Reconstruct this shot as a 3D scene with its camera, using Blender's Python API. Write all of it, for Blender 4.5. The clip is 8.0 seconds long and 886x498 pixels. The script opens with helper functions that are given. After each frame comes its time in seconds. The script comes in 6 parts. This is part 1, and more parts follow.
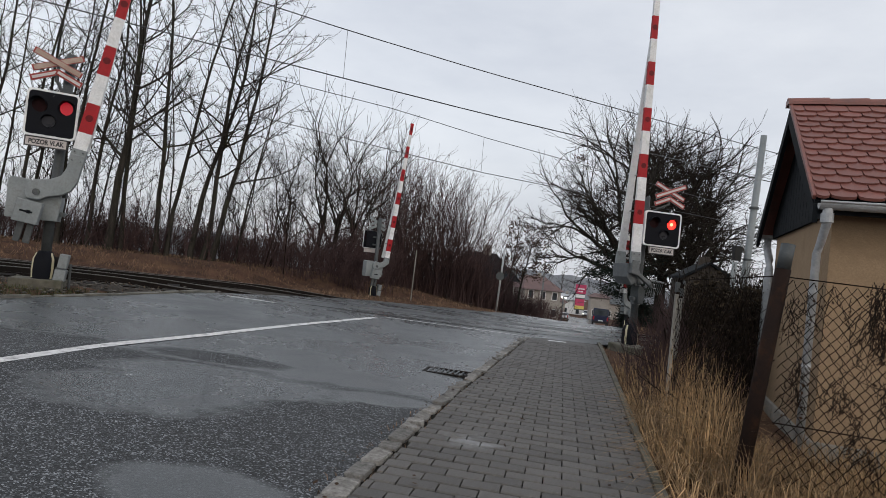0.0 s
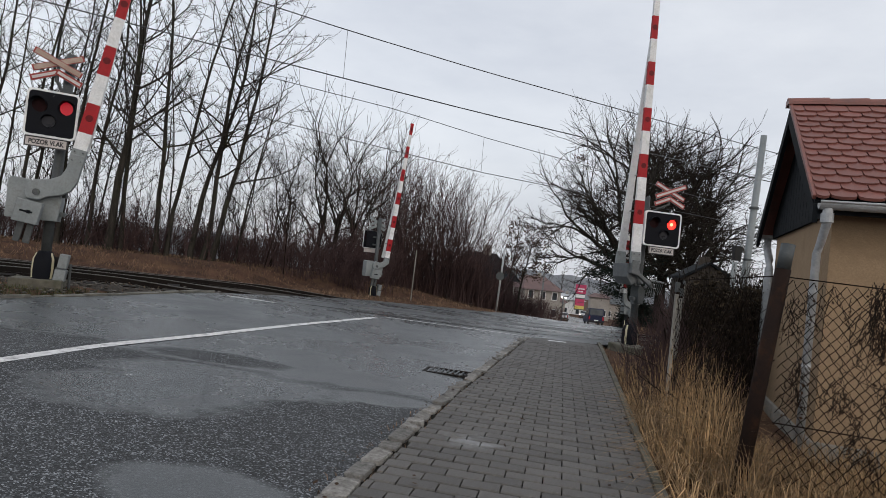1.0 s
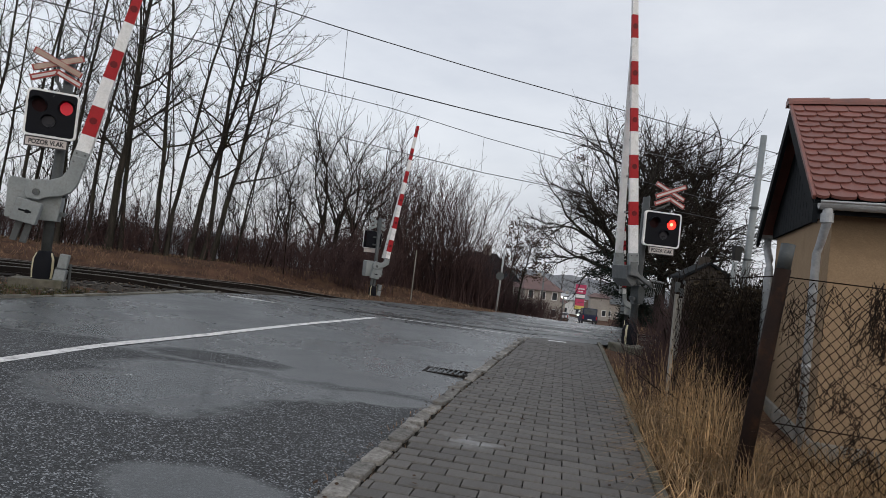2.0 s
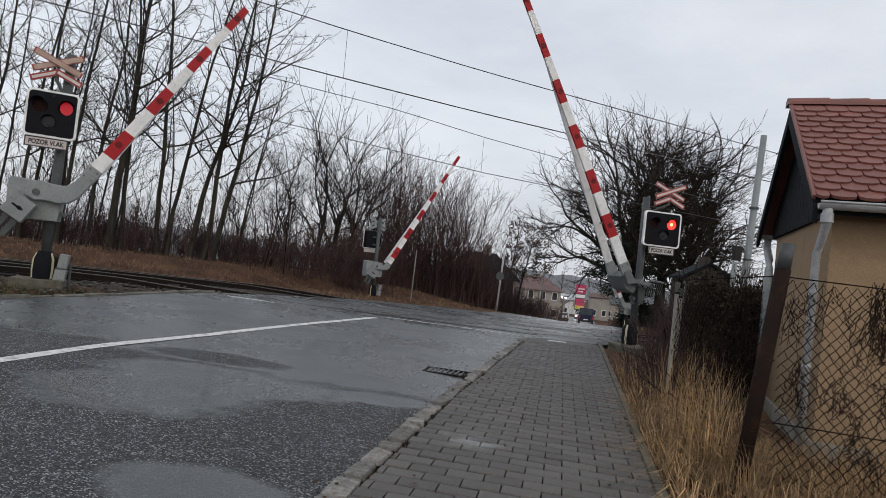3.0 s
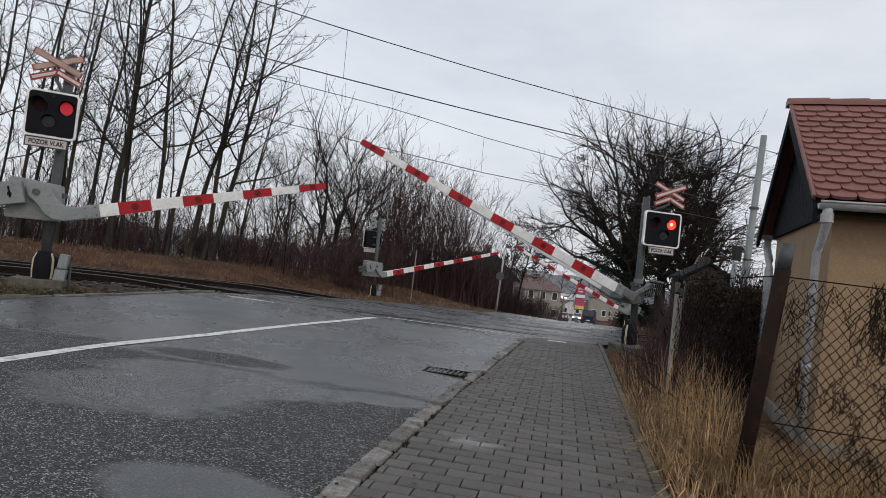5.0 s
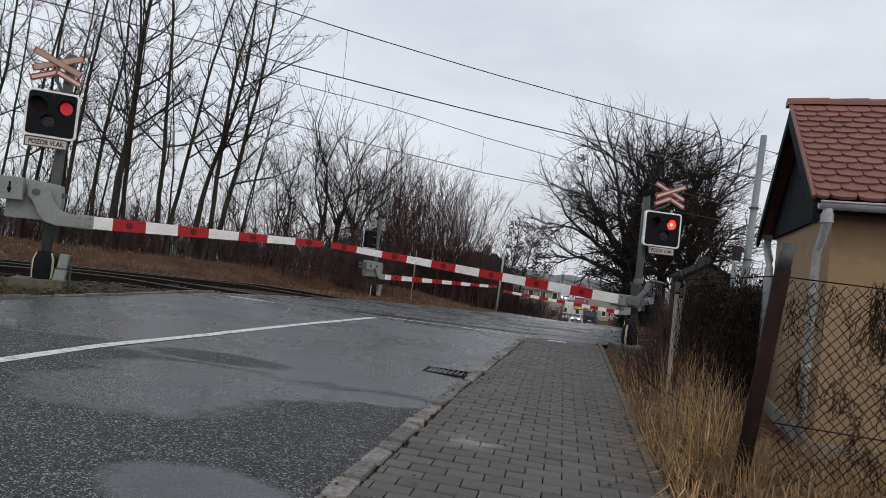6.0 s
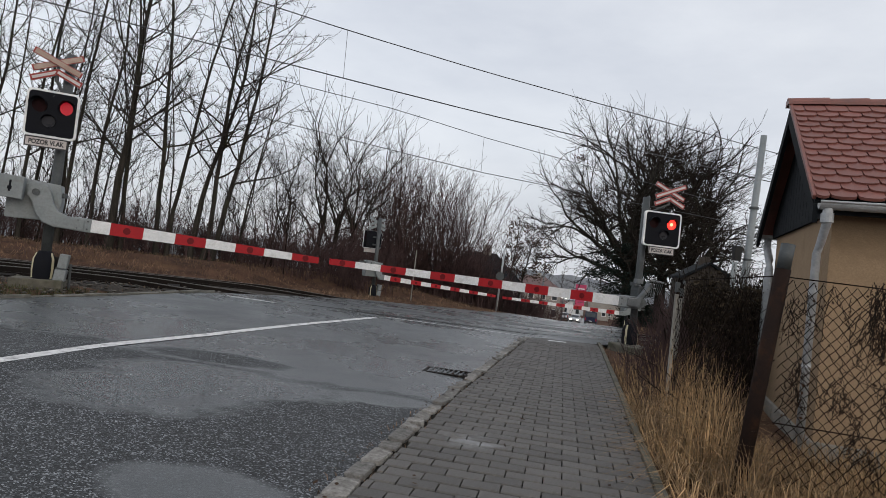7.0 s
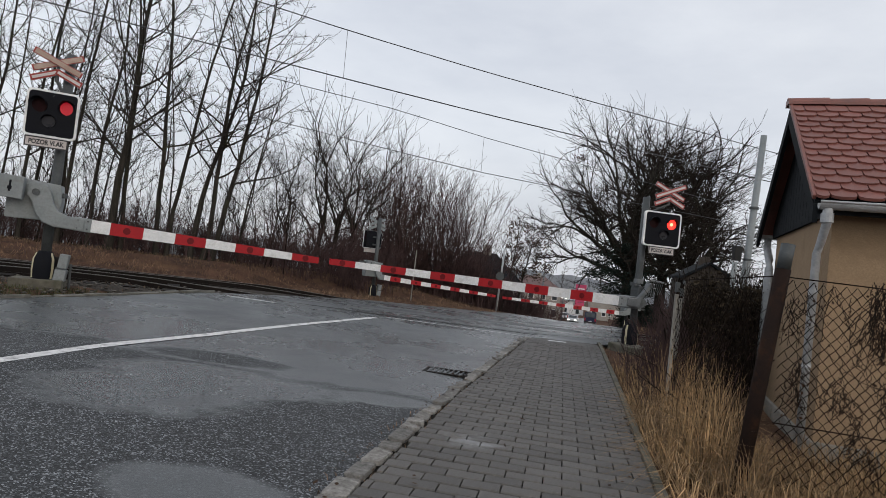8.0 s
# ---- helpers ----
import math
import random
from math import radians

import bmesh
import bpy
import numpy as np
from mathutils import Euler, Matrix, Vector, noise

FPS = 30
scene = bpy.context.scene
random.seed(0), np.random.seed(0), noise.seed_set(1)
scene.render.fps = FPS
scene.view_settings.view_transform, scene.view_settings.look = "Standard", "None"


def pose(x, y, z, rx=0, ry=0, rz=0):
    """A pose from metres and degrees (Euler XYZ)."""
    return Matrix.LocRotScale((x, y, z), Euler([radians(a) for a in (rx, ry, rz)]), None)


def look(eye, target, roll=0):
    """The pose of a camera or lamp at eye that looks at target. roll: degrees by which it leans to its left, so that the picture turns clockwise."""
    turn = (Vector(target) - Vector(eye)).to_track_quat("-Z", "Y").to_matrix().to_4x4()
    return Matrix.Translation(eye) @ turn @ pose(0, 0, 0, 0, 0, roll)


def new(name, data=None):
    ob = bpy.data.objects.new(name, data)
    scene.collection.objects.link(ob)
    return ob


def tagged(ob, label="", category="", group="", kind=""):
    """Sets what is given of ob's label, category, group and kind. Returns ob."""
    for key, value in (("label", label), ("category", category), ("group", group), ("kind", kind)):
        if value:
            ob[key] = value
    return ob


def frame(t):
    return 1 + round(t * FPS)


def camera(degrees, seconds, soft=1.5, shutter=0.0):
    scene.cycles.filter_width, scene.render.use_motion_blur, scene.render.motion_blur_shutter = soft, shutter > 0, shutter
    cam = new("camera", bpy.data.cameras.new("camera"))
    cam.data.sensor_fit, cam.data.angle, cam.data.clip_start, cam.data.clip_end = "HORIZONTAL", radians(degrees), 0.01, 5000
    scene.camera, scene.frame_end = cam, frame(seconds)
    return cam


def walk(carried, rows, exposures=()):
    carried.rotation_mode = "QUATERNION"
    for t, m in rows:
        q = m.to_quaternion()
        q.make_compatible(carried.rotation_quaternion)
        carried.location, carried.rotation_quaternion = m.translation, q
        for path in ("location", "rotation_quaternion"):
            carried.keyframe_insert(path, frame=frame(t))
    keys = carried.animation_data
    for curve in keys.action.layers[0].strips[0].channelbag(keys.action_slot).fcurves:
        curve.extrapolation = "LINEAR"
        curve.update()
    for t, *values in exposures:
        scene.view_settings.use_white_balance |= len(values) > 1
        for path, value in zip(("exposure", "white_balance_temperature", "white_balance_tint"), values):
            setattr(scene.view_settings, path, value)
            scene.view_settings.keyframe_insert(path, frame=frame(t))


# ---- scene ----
cam = camera(70, 8.0, soft=0.65)
EYE = (0.0, 0.0, 1.24)
STAND = pose(0.0, 0.0, 1.24) @ Euler((radians(91.5), 0, 0)).to_matrix().to_4x4() @ pose(0, 0, 0, 0, 0, 6.2)
walk(cam, [(0, STAND), (8, STAND)])

# ---- world and light: an even overcast winter sky ----
SKY_STRENGTH = 1.0
world = bpy.data.worlds.new("overcast")
scene.world = world
world.use_nodes = True
wn, wl = world.node_tree.nodes, world.node_tree.links
wn.clear()
w_out = wn.new("ShaderNodeOutputWorld")
w_bg = wn.new("ShaderNodeBackground")
w_sky = wn.new("ShaderNodeTexSky")
w_sky.sky_type = "NISHITA"
w_sky.sun_disc = False
w_sky.sun_elevation = radians(28)
w_sky.sun_rotation = radians(150)
w_sky.air_density, w_sky.dust_density = 1.0, 6.0
w_coord = wn.new("ShaderNodeTexCoord")
w_map = wn.new("ShaderNodeMapping")
w_map.inputs["Scale"].default_value = (1.6, 1.6, 4.5)
w_map.inputs["Rotation"].default_value = (0.0, 0.35, 0.3)
w_noise = wn.new("ShaderNodeTexNoise")
w_noise.inputs["Scale"].default_value = 1.7
w_noise.inputs["Detail"].default_value = 6
w_noise.inputs["Roughness"].default_value = 0.55
w_ramp = wn.new("ShaderNodeValToRGB")
w_ramp.color_ramp.elements[0].position, w_ramp.color_ramp.elements[0].color = 0.3, (0.61, 0.635, 0.69, 1)
w_ramp.color_ramp.elements[1].position, w_ramp.color_ramp.elements[1].color = 0.72, (0.80, 0.82, 0.855, 1)
w_scale = wn.new("ShaderNodeMix")
w_scale.data_type, w_scale.blend_type = "RGBA", "MIX"
w_scale.inputs["Factor"].default_value = 0.97
wl.new(w_coord.outputs["Generated"], w_map.inputs["Vector"])
wl.new(w_map.outputs["Vector"], w_noise.inputs["Vector"])
wl.new(w_noise.outputs["Fac"], w_ramp.inputs["Fac"])
wl.new(w_sky.outputs["Color"], w_scale.inputs["A"])
wl.new(w_ramp.outputs["Color"], w_scale.inputs["B"])
wl.new(w_scale.outputs["Result"], w_bg.inputs["Color"])
w_bg.inputs["Strength"].default_value = SKY_STRENGTH
wl.new(w_bg.outputs["Background"], w_out.inputs["Surface"])

sun = new("sun", bpy.data.lights.new("sun", "SUN"))
sun.data.energy, sun.data.angle, sun.data.color = 0.3, radians(30), (1.0, 0.97, 0.93)
sun.matrix_world = look((0, 0, 30), (10, 22, 10))


# ---- materials ----
def node_mat(name):
    m = bpy.data.materials.new(name)
    m.use_nodes = True
    nt = m.node_tree
    return m, nt, nt.nodes["Principled BSDF"]


def noise_node(nt, scale, detail=5, rough=0.6, stretch=None):
    tc = nt.nodes.new("ShaderNodeTexCoord")
    n = nt.nodes.new("ShaderNodeTexNoise")
    n.inputs["Scale"].default_value, n.inputs["Detail"].default_value, n.inputs["Roughness"].default_value = scale, detail, rough
    if stretch:
        mp = nt.nodes.new("ShaderNodeMapping")
        mp.inputs["Scale"].default_value = stretch
        nt.links.new(tc.outputs["Object"], mp.inputs["Vector"])
        nt.links.new(mp.outputs["Vector"], n.inputs["Vector"])
    else:
        nt.links.new(tc.outputs["Object"], n.inputs["Vector"])
    return n


def ramp_node(nt, src, stops):
    r = nt.nodes.new("ShaderNodeValToRGB")
    while len(r.color_ramp.elements) < len(stops):
        r.color_ramp.elements.new(0.5)
    for e, (p, c) in zip(r.color_ramp.elements, stops):
        e.position, e.color = p, (c[0], c[1], c[2], 1) if not isinstance(c, float) else (c, c, c, 1)
    nt.links.new(src, r.inputs["Fac"])
    return r


def mix_node(nt, kind, fac, a, b):
    x = nt.nodes.new("ShaderNodeMix")
    x.data_type, x.blend_type = "RGBA", kind
    for socket, value in (("Factor", fac), ("A", a), ("B", b)):
        if isinstance(value, (int, float)):
            x.inputs[socket].default_value = value
        elif isinstance(value, tuple):
            x.inputs[socket].default_value = (*value, 1)
        else:
            nt.links.new(value, x.inputs[socket])
    return x.outputs["Result"]


def add_bump(nt, bsdf, src, strength, distance):
    b = nt.nodes.new("ShaderNodeBump")
    b.inputs["Strength"].default_value, b.inputs["Distance"].default_value = strength, distance
    nt.links.new(src, b.inputs["Height"])
    nt.links.new(b.outputs["Normal"], bsdf.inputs["Normal"])


def mat(name, dark, light, scale=4.0, rough=0.6, metal=0.0, grain=60.0, bump=0.25, dist=0.004, stain=None, stain_scale=1.2,
        vary=0.0, island=0.0, stretch=None, rough_to=None, spec=0.5):
    """A surface with coarse patches, fine grain, optional stains and per-piece variation."""
    m, nt, p = node_mat(name)
    coarse = noise_node(nt, scale, 6, 0.62, stretch)
    col = ramp_node(nt, coarse.outputs["Fac"], [(0.3, dark), (0.7, light)]).outputs["Color"]
    fine = noise_node(nt, grain, 4, 0.7)
    fr = ramp_node(nt, fine.outputs["Fac"], [(0.25, 0.72), (0.75, 1.22)]).outputs["Color"]
    col = mix_node(nt, "MULTIPLY", 0.7, col, fr)
    if stain:
        s = noise_node(nt, stain_scale, 7, 0.7)
        sf = ramp_node(nt, s.outputs["Fac"], [(0.52, 0.0), (0.68, 0.85)]).outputs["Color"]
        col = mix_node(nt, "MIX", sf, col, stain)
    if vary or island:
        if vary:
            info = nt.nodes.new("ShaderNodeObjectInfo")
            src, amount = info.outputs["Random"], vary
        else:
            info = nt.nodes.new("ShaderNodeNewGeometry")
            src, amount = info.outputs["Random Per Island"], island
        vr = ramp_node(nt, src, [(0.0, 1 - amount), (1.0, 1 + amount)]).outputs["Color"]
        col = mix_node(nt, "MULTIPLY", 1.0, col, vr)
    nt.links.new(col, p.inputs["Base Color"])
    p.inputs["Metallic"].default_value = metal
    p.inputs["Specular IOR Level"].default_value = spec
    if rough_to is None:
        rough_to = min(1.0, rough + 0.15)
    rr = ramp_node(nt, coarse.outputs["Fac"], [(0.35, rough), (0.65, rough_to)])
    nt.links.new(rr.outputs["Color"], p.inputs["Roughness"])
    if bump:
        add_bump(nt, p, fine.outputs["Fac"], bump, dist)
    return m


def glow(name, color, strength):
    m, nt, p = node_mat(name)
    p.inputs["Base Color"].default_value = (*color, 1)
    p.inputs["Emission Color"].default_value = (*color, 1)
    p.inputs["Emission Strength"].default_value = strength
    return m


# the smooth damp course reaches out in tongues: centre x, y and radii along x, y
PATCHES = ((-2.15, 4.72, 0.78, 0.62), (-1.75, 5.45, 1.05, 0.42), (-1.10, 3.12, 0.42, 0.30), (-0.35, 5.55, 0.45, 0.20))
# rough old course that shows through it
WORN = ((-2.1, 6.28, 0.62, 0.26), (-3.75, 5.75, 0.85, 0.55))


def asphalt_mat():
    """Worn asphalt: coarse pale chippings on the old course, a smooth damp course laid over it towards the crossing."""
    m, nt, p = node_mat("asphalt")
    tc = nt.nodes.new("ShaderNodeTexCoord")
    sep_xyz = nt.nodes.new("ShaderNodeSeparateXYZ")
    nt.links.new(tc.outputs["Object"], sep_xyz.inputs["Vector"])
    ragged = noise_node(nt, 1.1, 8, 0.66, (1.0, 1.3, 1.0))

    def calc(op, a, b):
        n = nt.nodes.new("ShaderNodeMath")
        n.operation = op
        for i, v in enumerate((a, b)):
            if isinstance(v, (int, float)):
                n.inputs[i].default_value = v
            else:
                nt.links.new(v, n.inputs[i])
        return n.outputs[0]
    lay = calc("ADD", calc("ADD", sep_xyz.outputs["Y"], calc("MULTIPLY", sep_xyz.outputs["X"], 0.135)), calc("MULTIPLY", ragged.outputs["Fac"], 0.9))
    wet = ramp_node(nt, calc("DIVIDE", lay, 20.0), [(0.3035, 0.0), (0.3115, 1.0)]).outputs["Color"]
    for spots, level in ((WORN, 0.0), (PATCHES, 1.0)):
        for cx, cy, rx, ry in spots:
            mp = nt.nodes.new("ShaderNodeMapping")
            mp.inputs["Location"].default_value = (-cx / rx, -cy / ry, 0)
            mp.inputs["Scale"].default_value = (1 / rx, 1 / ry, 0.0)
            nt.links.new(tc.outputs["Object"], mp.inputs["Vector"])
            ln = nt.nodes.new("ShaderNodeVectorMath")
            ln.operation = "LENGTH"
            nt.links.new(mp.outputs["Vector"], ln.inputs[0])
            ring = calc("ADD", ln.outputs["Value"], calc("MULTIPLY", ragged.outputs["Fac"], 1.5))
            spot = ramp_node(nt, calc("DIVIDE", ring, 4.0), [(0.40, 1.0), (0.48, 0.0)]).outputs["Color"]
            wet = mix_node(nt, "MIX", spot, wet, (level, level, level))
    vor = nt.nodes.new("ShaderNodeTexVoronoi")
    vor.inputs["Scale"].default_value = 118
    nt.links.new(tc.outputs["Object"], vor.inputs["Vector"])
    sep = nt.nodes.new("ShaderNodeSeparateColor")
    nt.links.new(vor.outputs["Color"], sep.inputs["Color"])
    chips = ramp_node(nt, sep.outputs["Red"], [(0.0, (0.006, 0.007, 0.0085)), (0.5, (0.017, 0.019, 0.021)), (0.80, (0.050, 0.055, 0.060)), (1.0, (0.30, 0.32, 0.34))]).outputs["Color"]
    fine = noise_node(nt, 45, 5, 0.75)
    smooth = ramp_node(nt, fine.outputs["Fac"], [(0.3, (0.046, 0.052, 0.055)), (0.7, (0.090, 0.099, 0.103))]).outputs["Color"]
    col = mix_node(nt, "MIX", wet, chips, mix_node(nt, "MIX", 0.80, chips, smooth))
    big = noise_node(nt, 0.9, 7, 0.68)
    tone = ramp_node(nt, big.outputs["Fac"], [(0.3, 0.78), (0.7, 1.18)]).outputs["Color"]
    col = mix_node(nt, "MULTIPLY", 0.9, col, tone)
    crack = nt.nodes.new("ShaderNodeTexVoronoi")
    crack.feature = "DISTANCE_TO_EDGE"
    crack.inputs["Scale"].default_value = 0.42
    warp = noise_node(nt, 2.2, 5, 0.7)
    wv = nt.nodes.new("ShaderNodeMix")
    wv.data_type, wv.blend_type = "RGBA", "MIX"
    wv.inputs["Factor"].default_value = 0.12
    nt.links.new(tc.outputs["Object"], wv.inputs["A"])
    nt.links.new(warp.outputs["Color"], wv.inputs["B"])
    nt.links.new(wv.outputs["Result"], crack.inputs["Vector"])
    line = ramp_node(nt, crack.outputs["Distance"], [(0.0, 0.45), (0.006, 1.0)]).outputs["Color"]
    col = mix_node(nt, "MULTIPLY", 0.7, col, line)
    nt.links.new(col, p.inputs["Base Color"])
    damp = noise_node(nt, 0.5, 6, 0.6)
    rw = ramp_node(nt, damp.outputs["Fac"], [(0.36, 0.40), (0.60, 0.20)]).outputs["Color"]
    rough = mix_node(nt, "MIX", wet, (0.80, 0.80, 0.80), rw)
    nt.links.new(rough, p.inputs["Roughness"])
    p.inputs["Specular IOR Level"].default_value = 0.5
    hb = mix_node(nt, "MIX", wet, vor.outputs["Distance"], mix_node(nt, "MIX", 0.85, vor.outputs["Distance"], fine.outputs["Fac"]))
    add_bump(nt, p, hb, 0.5, 0.006)
    return m


ASPHALT = asphalt_mat()
PANEL = mat("crossing_panel", (0.035, 0.037, 0.040), (0.062, 0.064, 0.068), 1.5, 0.4, grain=40, rough_to=0.6)
def paver_mat(name, **kw):
    """Grey-brown concrete pavers with a pale dried splash on the path."""
    m = mat(name, (0.053, 0.050, 0.046), (0.112, 0.105, 0.097), 2.6, 0.55, grain=150, bump=0.45, stain=(0.045, 0.038, 0.030), stain_scale=2.3, **kw)
    nt = m.node_tree
    p = nt.nodes["Principled BSDF"]
    old = p.inputs["Base Color"].links[0].from_socket
    geo = nt.nodes.new("ShaderNodeNewGeometry")
    gap = nt.nodes.new("ShaderNodeVectorMath")
    gap.operation = "DISTANCE"
    gap.inputs[1].default_value = (0.36, 4.55, 0.01)
    nt.links.new(geo.outputs["Position"], gap.inputs[0])
    tint = nt.nodes.new("ShaderNodeTexNoise")
    tint.inputs["Scale"].default_value, tint.inputs["Detail"].default_value = 9.0, 6
    nt.links.new(geo.outputs["Position"], tint.inputs["Vector"])
    add = nt.nodes.new("ShaderNodeMath")
    add.operation = "MULTIPLY_ADD"
    nt.links.new(tint.outputs["Fac"], add.inputs[0])
    add.inputs[1].default_value = 0.55
    nt.links.new(gap.outputs["Value"], add.inputs[2])
    f = ramp_node(nt, add.outputs[0], [(0.27, 0.6), (0.48, 0.0)]).outputs["Color"]
    nt.links.new(mix_node(nt, "MIX", f, old, (0.30, 0.31, 0.32)), p.inputs["Base Color"])
    return m


PAVER = paver_mat("concrete_paver", vary=0.22)
PAVER_FAR = paver_mat("concrete_paver_far", island=0.22)
JOINT = mat("joint_sand", (0.006, 0.005, 0.004), (0.016, 0.014, 0.011), 8, 0.95, spec=0.1)
GRANITE = mat("granite_kerb", (0.080, 0.075, 0.068), (0.32, 0.31, 0.29), 20, 0.75, grain=60, bump=0.9, dist=0.014, vary=0.35, stain=(0.045, 0.042, 0.034), stain_scale=8)
CONCRETE = mat("concrete", (0.17, 0.165, 0.15), (0.30, 0.29, 0.265), 3, 0.8, grain=50, bump=0.4, stain=(0.10, 0.10, 0.075), stain_scale=4)
MOSSDARK = mat("dark_mossy_stone", (0.050, 0.048, 0.040), (0.21, 0.205, 0.18), 6, 0.9, grain=30, bump=0.7, stain=(0.020, 0.024, 0.010), stain_scale=3)
MOSSY = mat("mossy_concrete", (0.06, 0.056, 0.044), (0.15, 0.14, 0.11), 4, 0.85, grain=40, bump=0.5, stain=(0.035, 0.04, 0.018), stain_scale=5)
PAINT_LINE = mat("road_paint", (0.50, 0.50, 0.50), (0.74, 0.74, 0.74), 9, 0.55, grain=90, stain=(0.12, 0.12, 0.125), stain_scale=7)
SOIL = mat("winter_soil", (0.030, 0.017, 0.012), (0.115, 0.062, 0.040), 1.3, 0.95, grain=18, bump=0.8, dist=0.03, stain=(0.12, 0.07, 0.04), stain_scale=0.6, spec=0.15)
STONES = mat("loose_stone", (0.035, 0.032, 0.028), (0.15, 0.14, 0.125), 9, 0.85, grain=40, bump=0.4, island=0.6, spec=0.2)
BALLAST = mat("ballast", (0.03, 0.026, 0.022), (0.09, 0.08, 0.07), 14, 0.9, grain=30, bump=1.0, dist=0.05, spec=0.15)
RAIL = mat("rusty_rail", (0.007, 0.006, 0.006), (0.020, 0.016, 0.014), 5, 0.6, metal=0.2, grain=40, spec=0.1)
RAILTOP = mat("rail_head", (0.075, 0.072, 0.070), (0.14, 0.135, 0.13), 6, 0.4, metal=0.8)
GREY = mat("grey_enamel", (0.165, 0.19, 0.20), (0.255, 0.28, 0.29), 3, 0.45, grain=30, bump=0.05, stain=(0.14, 0.15, 0.15), stain_scale=6)
POSTGREY = mat("galvanised_post", (0.042, 0.049, 0.052), (0.085, 0.094, 0.098), 5, 0.5, metal=0.2, grain=40, bump=0.05)
STEEL = mat("dull_steel", (0.085, 0.095, 0.10), (0.16, 0.172, 0.18), 5, 0.5, metal=0.1, grain=30, bump=0.06)
REFLECTOR = mat("dark_red_reflector", (0.10, 0.004, 0.007), (0.16, 0.008, 0.012), 8, 0.4, bump=0, spec=0.2)
RED = mat("red_film", (0.29, 0.008, 0.014), (0.39, 0.014, 0.020), 5, 0.45, grain=60, bump=0.03, spec=0.25)
WHITE = mat("white_film", (0.62, 0.64, 0.66), (0.80, 0.81, 0.82), 4, 0.35, grain=50, bump=0.03, stain=(0.5, 0.51, 0.5), stain_scale=6)
BLACK = mat("black_plastic", (0.005, 0.006, 0.009), (0.010, 0.011, 0.015), 6, 0.62, grain=60, bump=0.05, spec=0.12)
FADED = mat("sun_bleached_film", (0.30, 0.215, 0.17), (0.46, 0.36, 0.30), 7, 0.6, grain=60, bump=0.05)
FADEDRED = mat("faded_red_film", (0.25, 0.030, 0.026), (0.36, 0.060, 0.050), 6, 0.5, grain=60, bump=0.03, spec=0.3)
SIGNWHITE = mat("dull_sign_white", (0.44, 0.41, 0.40), (0.58, 0.55, 0.54), 6, 0.5, grain=60, bump=0.03)
INK = mat("sign_ink", (0.02, 0.02, 0.022), (0.035, 0.035, 0.04), 6, 0.5)
YELLOW = mat("yellow_film", (0.40, 0.36, 0.24), (0.56, 0.51, 0.34), 6, 0.4)
LENS = mat("dark_red_lens", (0.010, 0.0015, 0.002), (0.018, 0.003, 0.004), 8, 0.4, spec=0.08)
LENS_CLEAR = mat("clear_lens", (0.008, 0.010, 0.016), (0.018, 0.02, 0.03), 8, 0.25, spec=0.2)
LIT = glow("lit_red", (1.0, 0.022, 0.014), 3.0)
LIT_DIM = glow("dim_lit_red", (0.34, 0.003, 0.014), 0.6)
LITCORE = glow("lit_core", (1.0, 0.14, 0.07), 7.0)
PLASTER = mat("ochre_plaster", (0.27, 0.189, 0.119), (0.345, 0.249, 0.159), 1.5, 0.9, grain=90, bump=0.35, stain=(0.225, 0.16, 0.10), stain_scale=1.4, spec=0.2)
TILE = mat("clay_tile", (0.138, 0.048, 0.038), (0.218, 0.080, 0.061), 4, 0.45, grain=70, bump=0.2, vary=0.14, stain=(0.12, 0.055, 0.046), stain_scale=3, spec=0.5)
DARKBOARD = mat("dark_board", (0.008, 0.010, 0.012), (0.016, 0.019, 0.022), 5, 0.8, grain=30, stretch=(6, 6, 0.5), spec=0.15)
ZINC = mat("zinc_pipe", (0.30, 0.32, 0.335), (0.46, 0.48, 0.50), 5, 0.5, metal=0.1, grain=30, bump=0.06, stain=(0.24, 0.25, 0.26), stain_scale=4)
BROWN = mat("brown_steel", (0.010, 0.006, 0.005), (0.022, 0.013, 0.010), 7, 0.8, grain=50, stain=(0.04, 0.018, 0.009), stain_scale=6, spec=0.15)
WIRE = mat("rusty_wire", (0.006, 0.004, 0.0035), (0.018, 0.012, 0.009), 10, 0.85, bump=0, spec=0.06)
CABLE = mat("copper_cable", (0.035, 0.037, 0.042), (0.06, 0.062, 0.068), 3, 0.6, bump=0)
BARK = mat("bark", (0.016, 0.014, 0.012), (0.050, 0.045, 0.038), 3, 0.9, grain=25, bump=0.7, dist=0.02, stain=(0.045, 0.05, 0.026), stain_scale=1.2, stretch=(4, 4, 0.6), spec=0.15)
TWIG = mat("twig", (0.010, 0.008, 0.007), (0.036, 0.028, 0.023), 2, 0.9, bump=0, grain=10, spec=0.08)
REDTWIG = mat("red_twig", (0.030, 0.020, 0.021), (0.108, 0.070, 0.067), 1.0, 0.9, bump=0, grain=8, spec=0.12)
STRAW = mat("dry_grass", (0.085, 0.050, 0.024), (0.46, 0.30, 0.15), 2.2, 0.8, bump=0, grain=9, island=0.62)
BANKGRASS = mat("bank_grass", (0.055, 0.036, 0.025), (0.255, 0.165, 0.105), 0.7, 0.9, bump=0, grain=6, island=0.6, spec=0.2)
MOSS = mat("verge_moss", (0.022, 0.026, 0.012), (0.075, 0.080, 0.036), 3, 0.9, bump=0, grain=9, island=0.5, spec=0.15)
